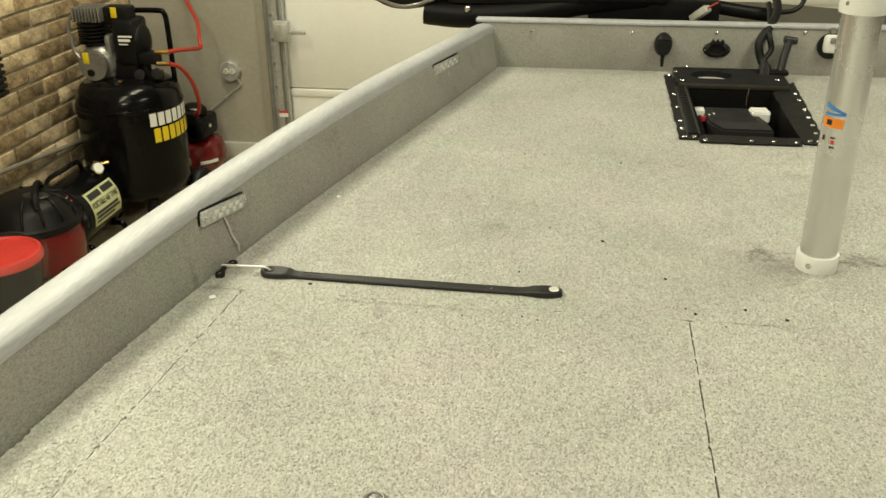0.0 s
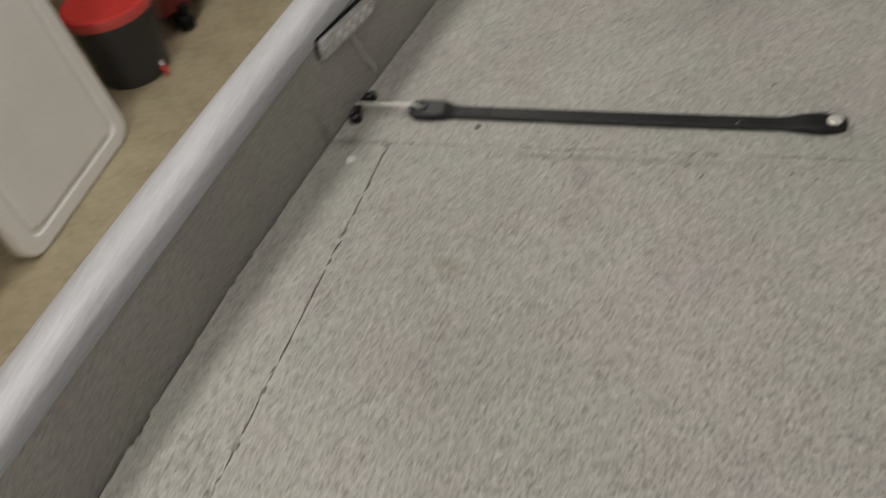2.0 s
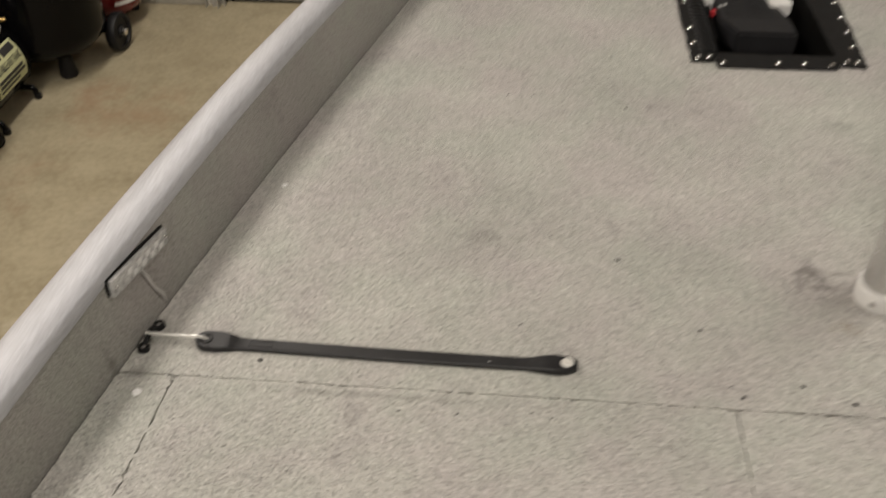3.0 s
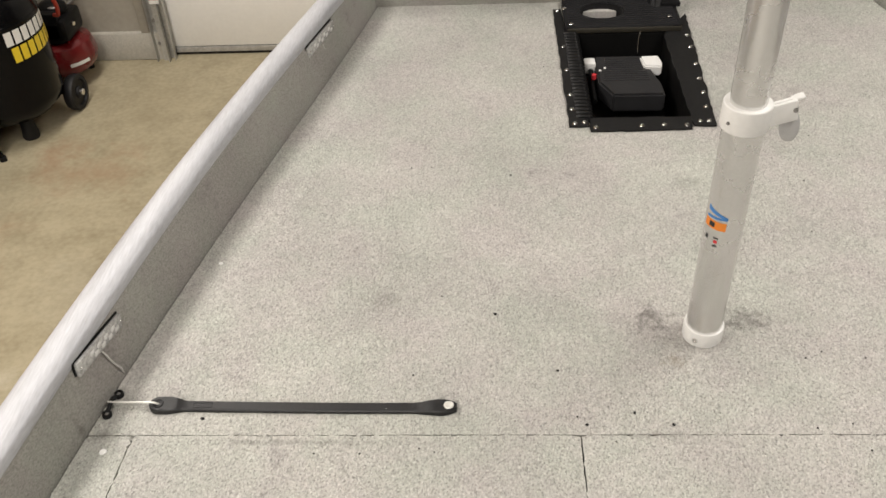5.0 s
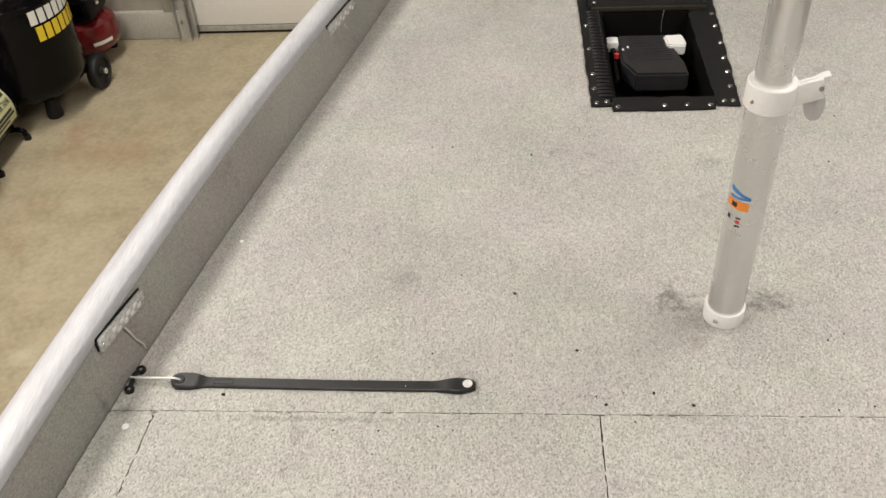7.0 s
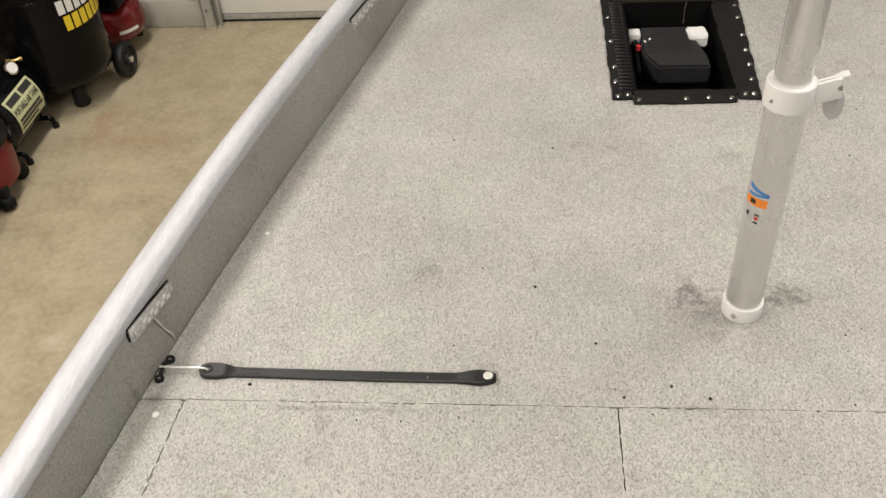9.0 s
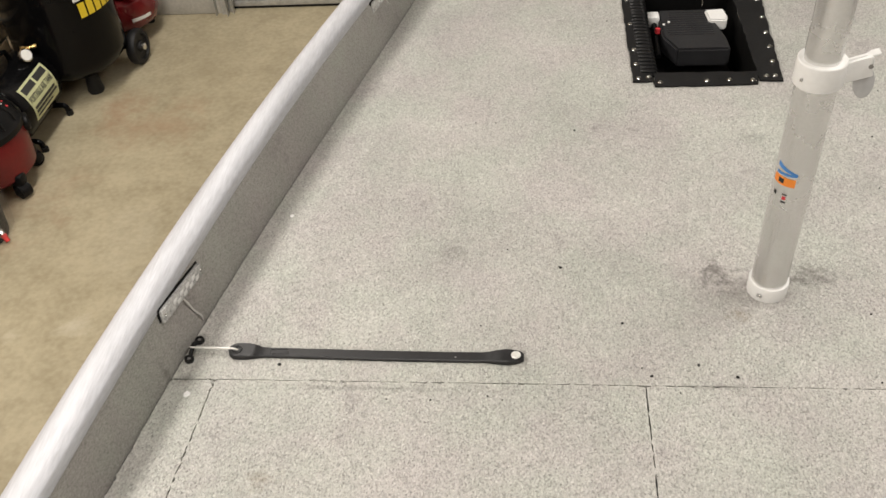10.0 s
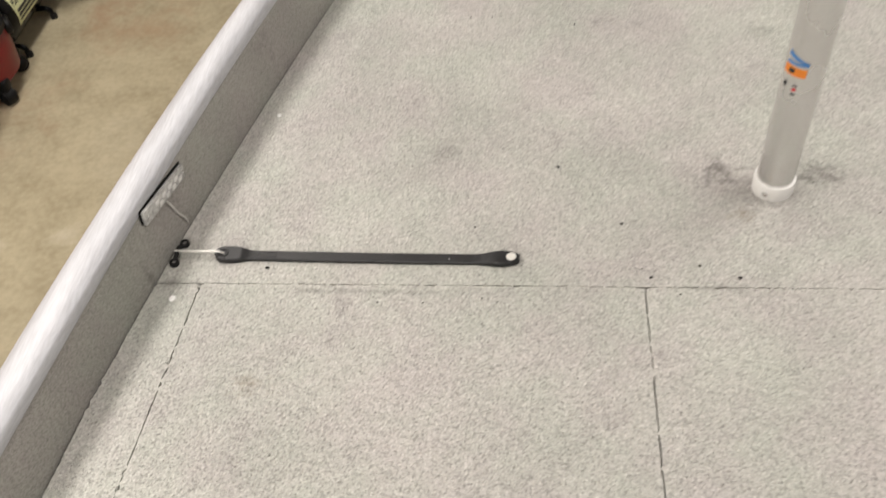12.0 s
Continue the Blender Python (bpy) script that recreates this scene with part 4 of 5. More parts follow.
basin = [ring_at(0.0, -SW + 0.060, SW - 0.060, 0.685, SH - 0.065, 0.06), ring_at(-0.012, -SW + 0.072, SW - 0.072, 0.697, SH - 0.078, 0.055), ring_at(-0.135, -SW + 0.100, SW - 0.100, 0.735, SH - 0.105, 0.05), ring_at(-0.150, -SW + 0.125, SW - 0.125, 0.76, SH - 0.130, 0.035)]
v_out = loft(bm, rings_out, cap=False)
v_f = loft(bm, field)
v_b = loft(bm, basin)
loops = []
for ring in (v_out[-1], v_f[0], v_b[0]):
    loops += [bm.edges.get((ring[i], ring[(i + 1) % len(ring)])) for i in range(len(ring))]
bmesh.ops.triangle_fill(bm, use_beauty=True, edges=loops, normal=(1, 0, 0))
bm.faces.new(list(reversed(v_out[0])))
part("table_top", bm, SINK_WHITE, sink)
bm = bmesh.new()
lathe(bm, [(0.030, -0.002), (0.030, 0.004), (0.022, 0.004), (0.020, -0.001), (0.0, -0.001)], 24, pose(-0.149, -0.075, 0.915, 0, 90, 0))
part("drain", bm, GREY_METAL, sink, "dark metal drain")
bm = bmesh.new()
lathe(bm, [(0.0, 0.0005), (0.019, 0.0005), (0.019, 0.001)], 20, pose(-0.148, -0.075, 0.915, 0, 90, 0))
part("drain_hole", bm, INK, sink)
bm = bmesh.new()
tube(bm, [(-0.120, 0.0, 1.045), (-0.070, -0.005, 1.045), (-0.060, -0.06, 1.035), (-0.060, -0.13, 1.030), (-0.110, -0.15, 1.03)], 0.009, 10)
part("grab_handle", bm, CHROME, sink, "chrome handle in the basin")

# ---- red-lidded bucket in a bag ----
bucket = thing("lidded_bucket", pose(-2.395, 2.57, FLOOR) @ Matrix.Diagonal((0.96, 0.96, 0.86, 1)), "dark bucket with red lid wrapped in clear bag", "bucket")
bm = bmesh.new()
lathe(bm, [(0.0, 0.0), (0.125, 0.0), (0.132, 0.01), (0.152, 0.30), (0.157, 0.305), (0.157, 0.325), (0.150, 0.33)], 36)
part("pail", bm, BLACK_PLASTIC, bucket)
bm = bmesh.new()
lathe(bm, [(0.150, 0.305), (0.168, 0.305), (0.170, 0.325), (0.163, 0.345), (0.150, 0.349), (0.142, 0.341), (0.125, 0.339), (0.0, 0.341)], 40)
part("lid", bm, RED_LID, bucket, "bright red plastic lid")
bm = bmesh.new()
rng = random.Random(4)
prof_n = 28
rows = []
for k, (r, z) in enumerate(((0.150, 0.004), (0.160, 0.06), (0.163, 0.13), (0.170, 0.20), (0.175, 0.27), (0.182, 0.315), (0.178, 0.352))):
    rows.append([bm.verts.new(((r + rng.uniform(-0.004, 0.010)) * math.cos(2 * math.pi * i / prof_n), (r + rng.uniform(-0.004, 0.010)) * math.sin(2 * math.pi * i / prof_n), z + rng.uniform(-0.008, 0.008) * (k > 0))) for i in range(prof_n)])
for a, b in zip(rows, rows[1:]):
    for i in range(prof_n):
        bm.faces.new((a[i], a[(i + 1) % prof_n], b[(i + 1) % prof_n], b[i]))
film = bpy.data.materials.new("clear_plastic_film")
film.use_nodes = True
fb = film.node_tree.nodes["Principled BSDF"]
fb.inputs["Base Color"].default_value = (0.8, 0.8, 0.8, 1)
fb.inputs["Roughness"].default_value, fb.inputs["Alpha"].default_value = 0.10, 0.06
part("bag", bm, film, bucket, "crumpled clear plastic bag")

# ---- wet and dry vacuum ----
vac = thing("shop_vacuum", pose(-2.465, 2.925, FLOOR), "dark red shop vacuum with black motor head", "vacuum")
bm = bmesh.new()
lathe(bm, [(0.0, 0.07), (0.165, 0.07), (0.185, 0.09), (0.192, 0.17), (0.190, 0.25), (0.180, 0.268), (0.0, 0.27)], 40)
part("drum", bm, RED_PAINT, vac)
bm = bmesh.new()
lathe(bm, [(0.192, 0.262), (0.198, 0.268), (0.198, 0.292), (0.185, 0.305), (0.172, 0.345), (0.130, 0.388), (0.070, 0.402), (0.0, 0.405)], 40)
part("motor_head", bm, BLACK_PLASTIC, vac)
for k in range(9):
    a = radians(-70 + k * 26)
    bm = bmesh.new()
    tube(bm, [(0.184 * math.cos(a), 0.184 * math.sin(a), 0.306), (0.172 * math.cos(a), 0.172 * math.sin(a), 0.343), (0.132 * math.cos(a), 0.132 * math.sin(a), 0.386), (0.085 * math.cos(a), 0.085 * math.sin(a), 0.398)], 0.0065, 8, 3)
    part("head_rib", bm, BLACK_PLASTIC, vac)
bm = bmesh.new()
tube(bm, [(0.10, -0.105, 0.372), (0.085, -0.085, 0.415), (0.05, -0.02, 0.432), (0.02, 0.05, 0.428), (0.0, 0.095, 0.385)], 0.014, 10)
part("carry_handle", bm, BLACK_PLASTIC, vac, "black moulded carrying handle")
for x, y, z in ((0.135, 0.045, 0.366), (0.128, 0.066, 0.366), (0.150, 0.055, 0.352)):
    bm = bmesh.new()
    box(bm, (x, y, z), (0.014, 0.012, 0.010), 0.002)
    part("head_mark", bm, RED_PRINT if y > 0.05 else WHITE_PRINT, vac)
bm = bmesh.new()
ball(bm, (0.045, -0.02, 0.398), (0.062, 0.040, 0.012), 24, 10)
part("grip_recess", bm, GREY_PLASTIC, vac, "oval charcoal carrying grip")
bm = bmesh.new()
ball(bm, (0.10, 0.06, 0.378), (0.018, 0.014, 0.010), 12, 8)
part("switch", bm, RED_PRINT, vac, "small red switch")
bm = bmesh.new()
lathe(bm, [(0.0, 0.0), (0.036, 0.0), (0.038, 0.03), (0.030, 0.036), (0.026, 0.02), (0.0, 0.02)], 24, pose(0.150, 0.095, 0.245, 0, 90, 32))
part("hose_port", bm, BLACK_PLASTIC, vac, "black hose port")
for a in (-28, 52, 140, 230):
    bm = bmesh.new()
    c, s = math.cos(radians(a)), math.sin(radians(a))
    box(bm, (0.165 * c, 0.165 * s, 0.085), (0.07, 0.05, 0.05), 0.012, None)
    part("caster_bracket", bm, BLACK_PLASTIC, vac)
    bm = bmesh.new()
    t = Vector((-s, c, 0))
    p = Vector((0.180 * c, 0.180 * s, 0.034))
    cyl(bm, p - t * 0.022, p + t * 0.022, 0.034, seg=20)
    ball(bm, p, (0.036, 0.036, 0.034), 16, 10)
    part("caster", bm, BLACK_PLASTIC, vac)

# ---- small black air fitting with a red tip ----
fit_th = thing("air_nozzle", pose(-2.262, 2.560, FLOOR), "chrome and black air nozzle with red tip", "air nozzle")
bm = bmesh.new()
ball(bm, (-0.06, 0.03, 0.075), (0.05, 0.05, 0.075), 16, 10)
part("grip", bm, BLACK_PLASTIC, fit_th)
bm = bmesh.new()
cyl(bm, (-0.03, 0.01, 0.075), (0.0, -0.008, 0.035), 0.012, 0.010, 14)
part("barrel", bm, CHROME, fit_th)
bm = bmesh.new()
cyl(bm, (0.0, -0.008, 0.036), (0.016, -0.018, 0.010), 0.012, 0.009, 14)
part("tip", bm, RED_LID, fit_th, "red tip")

# ---- portable air tank ----
tank = thing("portable_air_tank", pose(-2.49, 3.30, FLOOR), "black portable air tank with pale green label", "air tank")
TR, TL, TZ = 0.148, 0.25, 0.185
bm = bmesh.new()
lathe(bm, [(0.0, -TL), (0.06, -TL + 0.008), (0.115, -TL + 0.035), (0.142, -TL + 0.075), (TR, -TL + 0.11), (TR, TL - 0.11), (0.142, TL - 0.075), (0.115, TL - 0.035), (0.06, TL - 0.008), (0.0, TL)], 40, pose(0, 0, TZ, -90, 0, 0))
part("shell", bm, BLACK_PAINT, tank)
for dy in (-0.14, 0.15):
    bm = bmesh.new()
    tube(bm, [(0.135, dy, 0.012), (0.115, dy, 0.05), (0.0, dy, 0.042), (-0.115, dy, 0.05), (-0.135, dy, 0.012)], 0.012, 8)
    foot = part("foot", bm, BLACK_PAINT, tank)
    for sx in (-1, 1):
        bm = bmesh.new()
        cyl(bm, (sx * 0.136, dy, 0.0), (sx * 0.136, dy, 0.022), 0.016, seg=14)
        part("rubber_foot", bm, RUBBER, foot)
bm = bmesh.new()
tube(bm, [(-0.02, -0.17, TZ + 0.125), (-0.02, -0.16, TZ + 0.19), (0.0, -0.05, TZ + 0.205), (0.0, 0.06, TZ + 0.20), (0.0, 0.09, TZ + 0.14)], 0.011, 8)
part("carry_handle", bm, BLACK_PAINT, tank)
gauge = bmesh.new()
lathe(gauge, [(0.0, 0.0), (0.028, 0.0), (0.030, 0.004), (0.030, 0.020), (0.026, 0.024), (0.0, 0.022)], 24, pose(0.065, 0.10, TZ + 0.155, 0, 60, -30))
gauge_ob = part("pressure_gauge", gauge, CHROME, tank, "round chrome pressure gauge")
bm = bmesh.new()
lathe(bm, [(0.0, 0.0235), (0.024, 0.0235), (0.024, 0.0245), (0.0, 0.0245)], 24, pose(0.065, 0.10, TZ + 0.155, 0, 60, -30))
part("dial", bm, WHITE_PRINT, gauge_ob, "white dial")
bm = bmesh.new()
cyl(bm, (0.04, 0.135, TZ + 0.13), (0.04, 0.15, TZ + 0.175), 0.013, seg=6)
cyl(bm, (0.04, 0.15, TZ + 0.16), (0.09, 0.175, TZ + 0.165), 0.009, seg=10)
part("valve", bm, BRASS, tank, "brass valve")


def side_patch(bm, r, y0, y1, a0, a1, cz, n=8):
    lo, hi = [], []
    for i in range(n + 1):
        a = radians(a0 + (a1 - a0) * i / n)
        lo.append(bm.verts.new((r * math.cos(a), y0, cz + r * math.sin(a))))
        hi.append(bm.verts.new((r * math.cos(a), y1, cz + r * math.sin(a))))
    for i in range(n):
        bm.faces.new((lo[i], lo[i + 1], hi[i + 1], hi[i]))


bm = bmesh.new()
side_patch(bm, TR + 0.001, -0.115, 0.125, -18, 46, TZ)
lab = part("label", bm, LABEL_GREEN, tank, "pale green paper label")
for a0, a1, y0, y1 in ((30, 42, -0.10, 0.0), (30, 42, 0.015, 0.11), (2, 7, -0.10, 0.10), (-5, 0, -0.10, 0.11), (-12, -8, -0.10, 0.06)):
    bm = bmesh.new()
    side_patch(bm, TR + 0.0018, y0, y1, a0, a1, TZ, 3)
    part("text_bar", bm, INK, lab)



def words(text, size, y0, angle, r, material, parent, stretch=1.0):
    """Lettering bent round the lying tank, in the built-in font."""
    cu = bpy.data.curves.new("lettering", "FONT")
    cu.body, cu.size, cu.resolution_u, cu.offset = text, size, 2, 0.0011
    tmp = bpy.data.objects.new("lettering", cu)
    me = bpy.data.meshes.new_from_object(tmp)
    bpy.data.objects.remove(tmp)
    wide = max(v.co.x for v in me.vertices)
    for v in me.vertices:
        a = radians(angle) + v.co.y / r
        v.co = Vector((r * math.cos(a), y0 + v.co.x * stretch / wide, TZ + r * math.sin(a)))
    me.materials.append(material)
    ob = new("lettering", me)
    ob.parent = parent
    return ob


words("PORTABLE AIR TANK", 0.040, -0.105, 14, TR + 0.002, INK, lab, 0.222)

# ---- conduit along the bricks ----
bm = bmesh.new()
tube(bm, [(WX + 0.022, 2.5, -0.575), (WX + 0.022, 3.05, -0.620), (WX + 0.022, 3.68, -0.684), (WX + 0.022, 4.38, -0.745)], 0.011, 8)
solid("wall_conduit", bm, mat("dull_painted_conduit", (0.21, 0.19, 0.155), 0.6, 0.0, 0.1, 9, 90, 0.1), "thin grey conduit along the brick wall", "conduit")

# ---- upright compressor ----
comp = thing("air_compressor", pose(-2.395, 3.75, FLOOR), "tall black upright air compressor with white and yellow lettering", "air compressor")
CR = 0.252
bm = bmesh.new()
lathe(bm, [(0.0, 0.085), (0.12, 0.09), (0.20, 0.115), (0.24, 0.155), (CR, 0.20), (CR, 0.585), (0.243, 0.635), (0.21, 0.675), (0.15, 0.700), (0.07, 0.710), (0.0, 0.711)], 56)
part("tank", bm, BLACK_PAINT, comp)
bm = bmesh.new()
lathe(bm, [(CR + 0.0005, 0.565), (CR + 0.0025, 0.568), (CR + 0.0025, 0.582), (CR + 0.0005, 0.585)], 56)
part("weld_band", bm, BLACK_PAINT, comp)


def wrap_bars(z0, z1, spans, material, label):
    for a0, a1 in spans:
        bm = bmesh.new()
        curved_patch(bm, CR + 0.0016, a0, a1, z0, z1, 4)
        part("lettering_block", bm, material, comp, label)


B = 7.6
wrap_bars(0.498, 0.561, [(-44 + i * 9.6, -44 + i * 9.6 + B) for i in range(7)], WHITE_PRINT, "white painted lettering block")
wrap_bars(0.418, 0.487, [(-41 + i * 9.6, -41 + i * 9.6 + B) for i in range(9)], YELLOW, "yellow painted lettering block")
# feet and wheels
for x, y in ((0.095, -0.10), (-0.12, -0.12)):
    bm = bmesh.new()
    lathe(bm, [(0.0, 0.0), (0.036, 0.0), (0.040, 0.012), (0.034, 0.06), (0.026, 0.11), (0.024, 0.16)], 20, Matrix.Translation((x, y, 0)))
    part("foot", bm, RUBBER, comp, "black rubber foot")
for x in (0.240, -0.185):
    bm = bmesh.new()
    lathe(bm, [(0.0, -0.026), (0.040, -0.026), (0.075, -0.024), (0.096, -0.022), (0.101, -0.012), (0.101, 0.012), (0.096, 0.022), (0.075, 0.024), (0.070, 0.014), (0.035, 0.014), (0.030, 0.024), (0.0, 0.026)], 36, pose(x, 0.165, 0.089, 0, 90, -4) @ Matrix.Diagonal((0.88, 0.88, 1, 1)))
    w = part("wheel", bm, RUBBER_WORN, comp, "black rubber wheel")
    bm = bmesh.new()
    lathe(bm, [(0.0, 0.0), (0.018, 0.0), (0.016, 0.012), (0.008, 0.016), (0.0, 0.016)], 16, pose(x + 0.026, 0.163, 0.089, 0, 90, -4))
    part("hub_cap", bm, CHROME, w)
bm = bmesh.new()
cyl(bm, (-0.185, 0.165, 0.089), (0.240, 0.165, 0.089), 0.012, seg=12)
box(bm, (0.02, 0.14, 0.135), (0.30, 0.04, 0.05), 0.006)
part("axle", bm, BLACK_PAINT, comp)
RISE = -0.004


def raised(name, bm, material, parent, label=""):
    bmesh.ops.translate(bm, verts=bm.verts[:], vec=(0, 0, RISE))
    return part(name, bm, material, parent, label)


# pump
PX, PY = -0.090, -0.03
bm = bmesh.new()
ball(bm, (PX, PY, 0.775), (0.092, 0.10, 0.100), 28, 16)
cyl(bm, (PX, PY - 0.10, 0.775), (PX, PY - 0.07, 0.775), 0.070, seg=28)
box(bm, (PX, PY, 0.690), (0.15, 0.14, 0.03), 0.006)
pump = raised("crankcase", bm, GREY_METAL, comp, "grey cast pump crankcase")
bm = bmesh.new()
box(bm, (PX - 0.028, PY - 0.098, 0.812), (0.030, 0.008, 0.052), 0.002)
raised("sticker", bm, YELLOW, pump, "yellow sticker")
bm = bmesh.new()
cyl(bm, (PX - 0.01, PY - 0.10, 0.745), (PX - 0.01, PY - 0.112, 0.745), 0.016, seg=16)
raised("oil_plug", bm, BLACK_PLASTIC, pump)
bm = bmesh.new()
cyl(bm, (PX - 0.02, PY, 0.85), (PX - 0.02, PY, 0.965), 0.052, seg=28)
barrel = raised("cylinder", bm, BLACK_PLASTIC, comp, "finned black cylinder")
for k in range(6):
    bm = bmesh.new()
    cyl(bm, (PX - 0.02, PY, 0.868 + k * 0.017), (PX - 0.02, PY, 0.874 + k * 0.017), 0.075, seg=28)
    raised("fin", bm, BLACK_PLASTIC, barrel)
bm = bmesh.new()
box(bm, (PX - 0.015, PY, 0.998), (0.125, 0.110, 0.050), 0.008)
head = raised("cylinder_head", bm, BLACK_PLASTIC, comp, "finned alloy cylinder head")
for k in range(9):
    bm = bmesh.new()
    box(bm, (PX - 0.079 + k * 0.016, PY, 1.004), (0.006, 0.135, 0.066), 0.002)
    raised("fin", bm, GREY_METAL, head)
bm = bmesh.new()
tube(bm, [(PX - 0.10, PY - 0.03, 1.0), (PX - 0.125, PY - 0.04, 0.95), (PX - 0.110, PY - 0.05, 0.84), (PX - 0.08, PY - 0.06, 0.80)], 0.008, 8)
raised("pipe", bm, GREY_METAL, comp, "dull metal pipe")
# motor
bm = bmesh.new()
box(bm, (0.058, -0.005, 0.875), (0.115, 0.15, 0.215), 0.022, pose(0, 0, 0))
ball(bm, (0.110, 0.0, 0.870), (0.035, 0.075, 0.085), 24, 14)
box(bm, (0.02, -0.01, 0.995), (0.13, 0.09, 0.085), 0.014)
box(bm, (0.0, 0.0, 0.745), (0.20, 0.13, 0.10), 0.008)
motor = raised("motor", bm, BLACK_PLASTIC, comp, "black electric motor")
for x, z, w, h, m in ((0.018, 1.012, 0.028, 0.048, YELLOW), (0.045, 0.955, 0.070, 0.018, LABEL_GREEN), (0.072, 0.908, 0.070, 0.008, WHITE_PRINT), (0.066, 0.890, 0.060, 0.012, WHITE_PRINT), (0.060, 0.872, 0.045, 0.006, WHITE_PRINT)):
    bm = bmesh.new()
    box(bm, (x, -0.088 if z < 0.95 else -0.058, z), (w, 0.004, h), 0.001)
    raised("plate_mark", bm, m, motor)
bm = bmesh.new()
box(bm, (-0.028, -0.03, 0.81), (0.030, 0.10, 0.20), 0.012)
raised("alloy_shroud", bm, GREY_METAL, comp, "grey alloy shroud")
# regulator group
bm = bmesh.new()
box(bm, (0.125, -0.02, 0.80), (0.135, 0.08, 0.055), 0.008)
cyl(bm, (0.125, -0.02, 0.655), (0.125, -0.02, 0.78), 0.022, seg=16)
box(bm, (0.155, -0.02, 0.715), (0.09, 0.05, 0.045), 0.008)
raised("regulator", bm, BLACK_PLASTIC, comp, "black pressure switch and regulator")
for x, z in ((0.200, 0.735), (0.110, 0.725)):
    bm = bmesh.new()
    lathe(bm, [(0.0, 0.0), (0.024, 0.0), (0.026, 0.004), (0.026, 0.018), (0.0, 0.020)], 20, pose(x, -0.06, z, 90, 0, 0))
    g = raised("gauge", bm, GREY_PLASTIC, comp, "small round gauge")
bm = bmesh.new()
tube(bm, [(-0.16, -0.10, 0.69), (-0.09, -0.125, 0.685), (-0.02, -0.13, 0.69), (0.035, -0.12, 0.69), (0.055, -0.09, 0.675)], 0.010, 8)
raised("pipe", bm, GREY_METAL, comp)
bm = bmesh.new()
cyl(bm, (0.035, -0.125, 0.665), (0.035, -0.125, 0.71), 0.014, seg=6)
cyl(bm, (0.015, -0.125, 0.69), (0.05, -0.125, 0.69), 0.011, seg=10)
raised("brass_fitting", bm, BRASS, comp, "brass fitting")
bm = bmesh.new()
tube(bm, [(0.06, 0.02, 0.70), (0.055, -0.05, 0.74), (0.055, -0.06, 0.80)], 0.006, 8)
raised("bright_tube", bm, CHROME, comp)
bm = bmesh.new()
tube(bm, [(0.015, 0.09, 0.985), (0.03, 0.09, 0.997), (0.17, 0.09, 0.999), (0.195, 0.09, 0.985), (0.203, 0.09, 0.95), (0.205, 0.09, 0.80), (0.205, 0.09, 0.62), (0.19, 0.09, 0.58)], 0.013, 10)
tube(bm, [(0.015, 0.09, 0.985), (-0.06, 0.09, 0.97), (-0.10, 0.09, 0.89), (-0.11, 0.09, 0.66), (-0.10, 0.09, 0.60)], 0.013, 10)
raised("push_handle", bm, BLACK_PAINT, comp, "black tube push handle")

# ---- air hoses ----
bm = bmesh.new()
tube(bm, [(-2.155, 3.735, -0.238), (-2.12, 3.80, -0.242), (-2.108, 3.95, -0.268), (-2.105, 4.0, -0.270), (-2.118, 4.02, -0.245), (-2.20, 4.20, -0.185), (-2.33, 4.39, -0.11), (-2.37, 4.41, 0.1), (-2.40, 4.415, 0.5), (-2.42, 4.418, 1.2)], 0.010, 8)
solid("air_hose", bm, RED_HOSE, "red rubber air hose from compressor up the wall", "hose")
bm = bmesh.new()
tube(bm, [(-2.150, 3.72, -0.290), (-2.120, 3.78, -0.325), (-2.112, 3.87, -0.42), (-2.125, 3.94, -0.53), (-2.165, 4.01, -0.61), (-2.225, 4.09, -0.650)], 0.010, 8)
solid("air_hose", bm, RED_HOSE, "red rubber air hose looping to pancake compressor", "hose")

for y, z in ((3.735, -0.238), (3.72, -0.290)):
    bm = bmesh.new()
    cyl(bm, (-2.215, y - 0.01, z), (-2.150, y, z), 0.011, 0.013, 10)
    ob = part("hose_coupler", bm, BRASS, comp, "brass hose coupler")
    ob.matrix_parent_inverse = comp.matrix_basis.inverted()

# ---- pancake compressor ----
pan = thing("pancake_compressor", pose(-2.315, 4.225, FLOOR), "small dark red pancake compressor with black motor", "air compressor")
bm = bmesh.new()
lathe(bm, [(0.0, 0.05), (0.10, 0.055), (0.155, 0.09), (0.172, 0.13), (0.172, 0.17), (0.155, 0.22), (0.10, 0.255), (0.0, 0.265)], 44)
part("tank", bm, mat("dark_red_enamel", (0.15, 0.008, 0.010), 0.28, 0, 0.08, 8, 80, 0.03, coat=0.4), pan)
for a in (-60, 60, 180):
    bm = bmesh.new()
    lathe(bm, [(0.0, 0.0), (0.020, 0.0), (0.022, 0.02), (0.014, 0.075)], 14, Matrix.Translation((0.13 * math.cos(radians(a)), 0.13 * math.sin(radians(a)), 0)))
    part("foot", bm, RUBBER, pan)
bm = bmesh.new()
box(bm, (0.0, -0.02, 0.315), (0.24, 0.22, 0.12), 0.025)
box(bm, (0.02, -0.10, 0.33), (0.14, 0.06, 0.16), 0.012)
ball(bm, (0.03, -0.02, 0.395), (0.075, 0.065, 0.045), 20, 12)
cyl(bm, (-0.08, 0.0, 0.37), (-0.12, 0.0, 0.37), 0.05, seg=20)
part("motor_cover", bm, BLACK_PLASTIC, pan)
# pale metal oval stands in for a highlight on the black cover
bm = bmesh.new()
ball(bm, (0.045, -0.065, 0.415), (0.030, 0.012, 0.008), 14, 8)
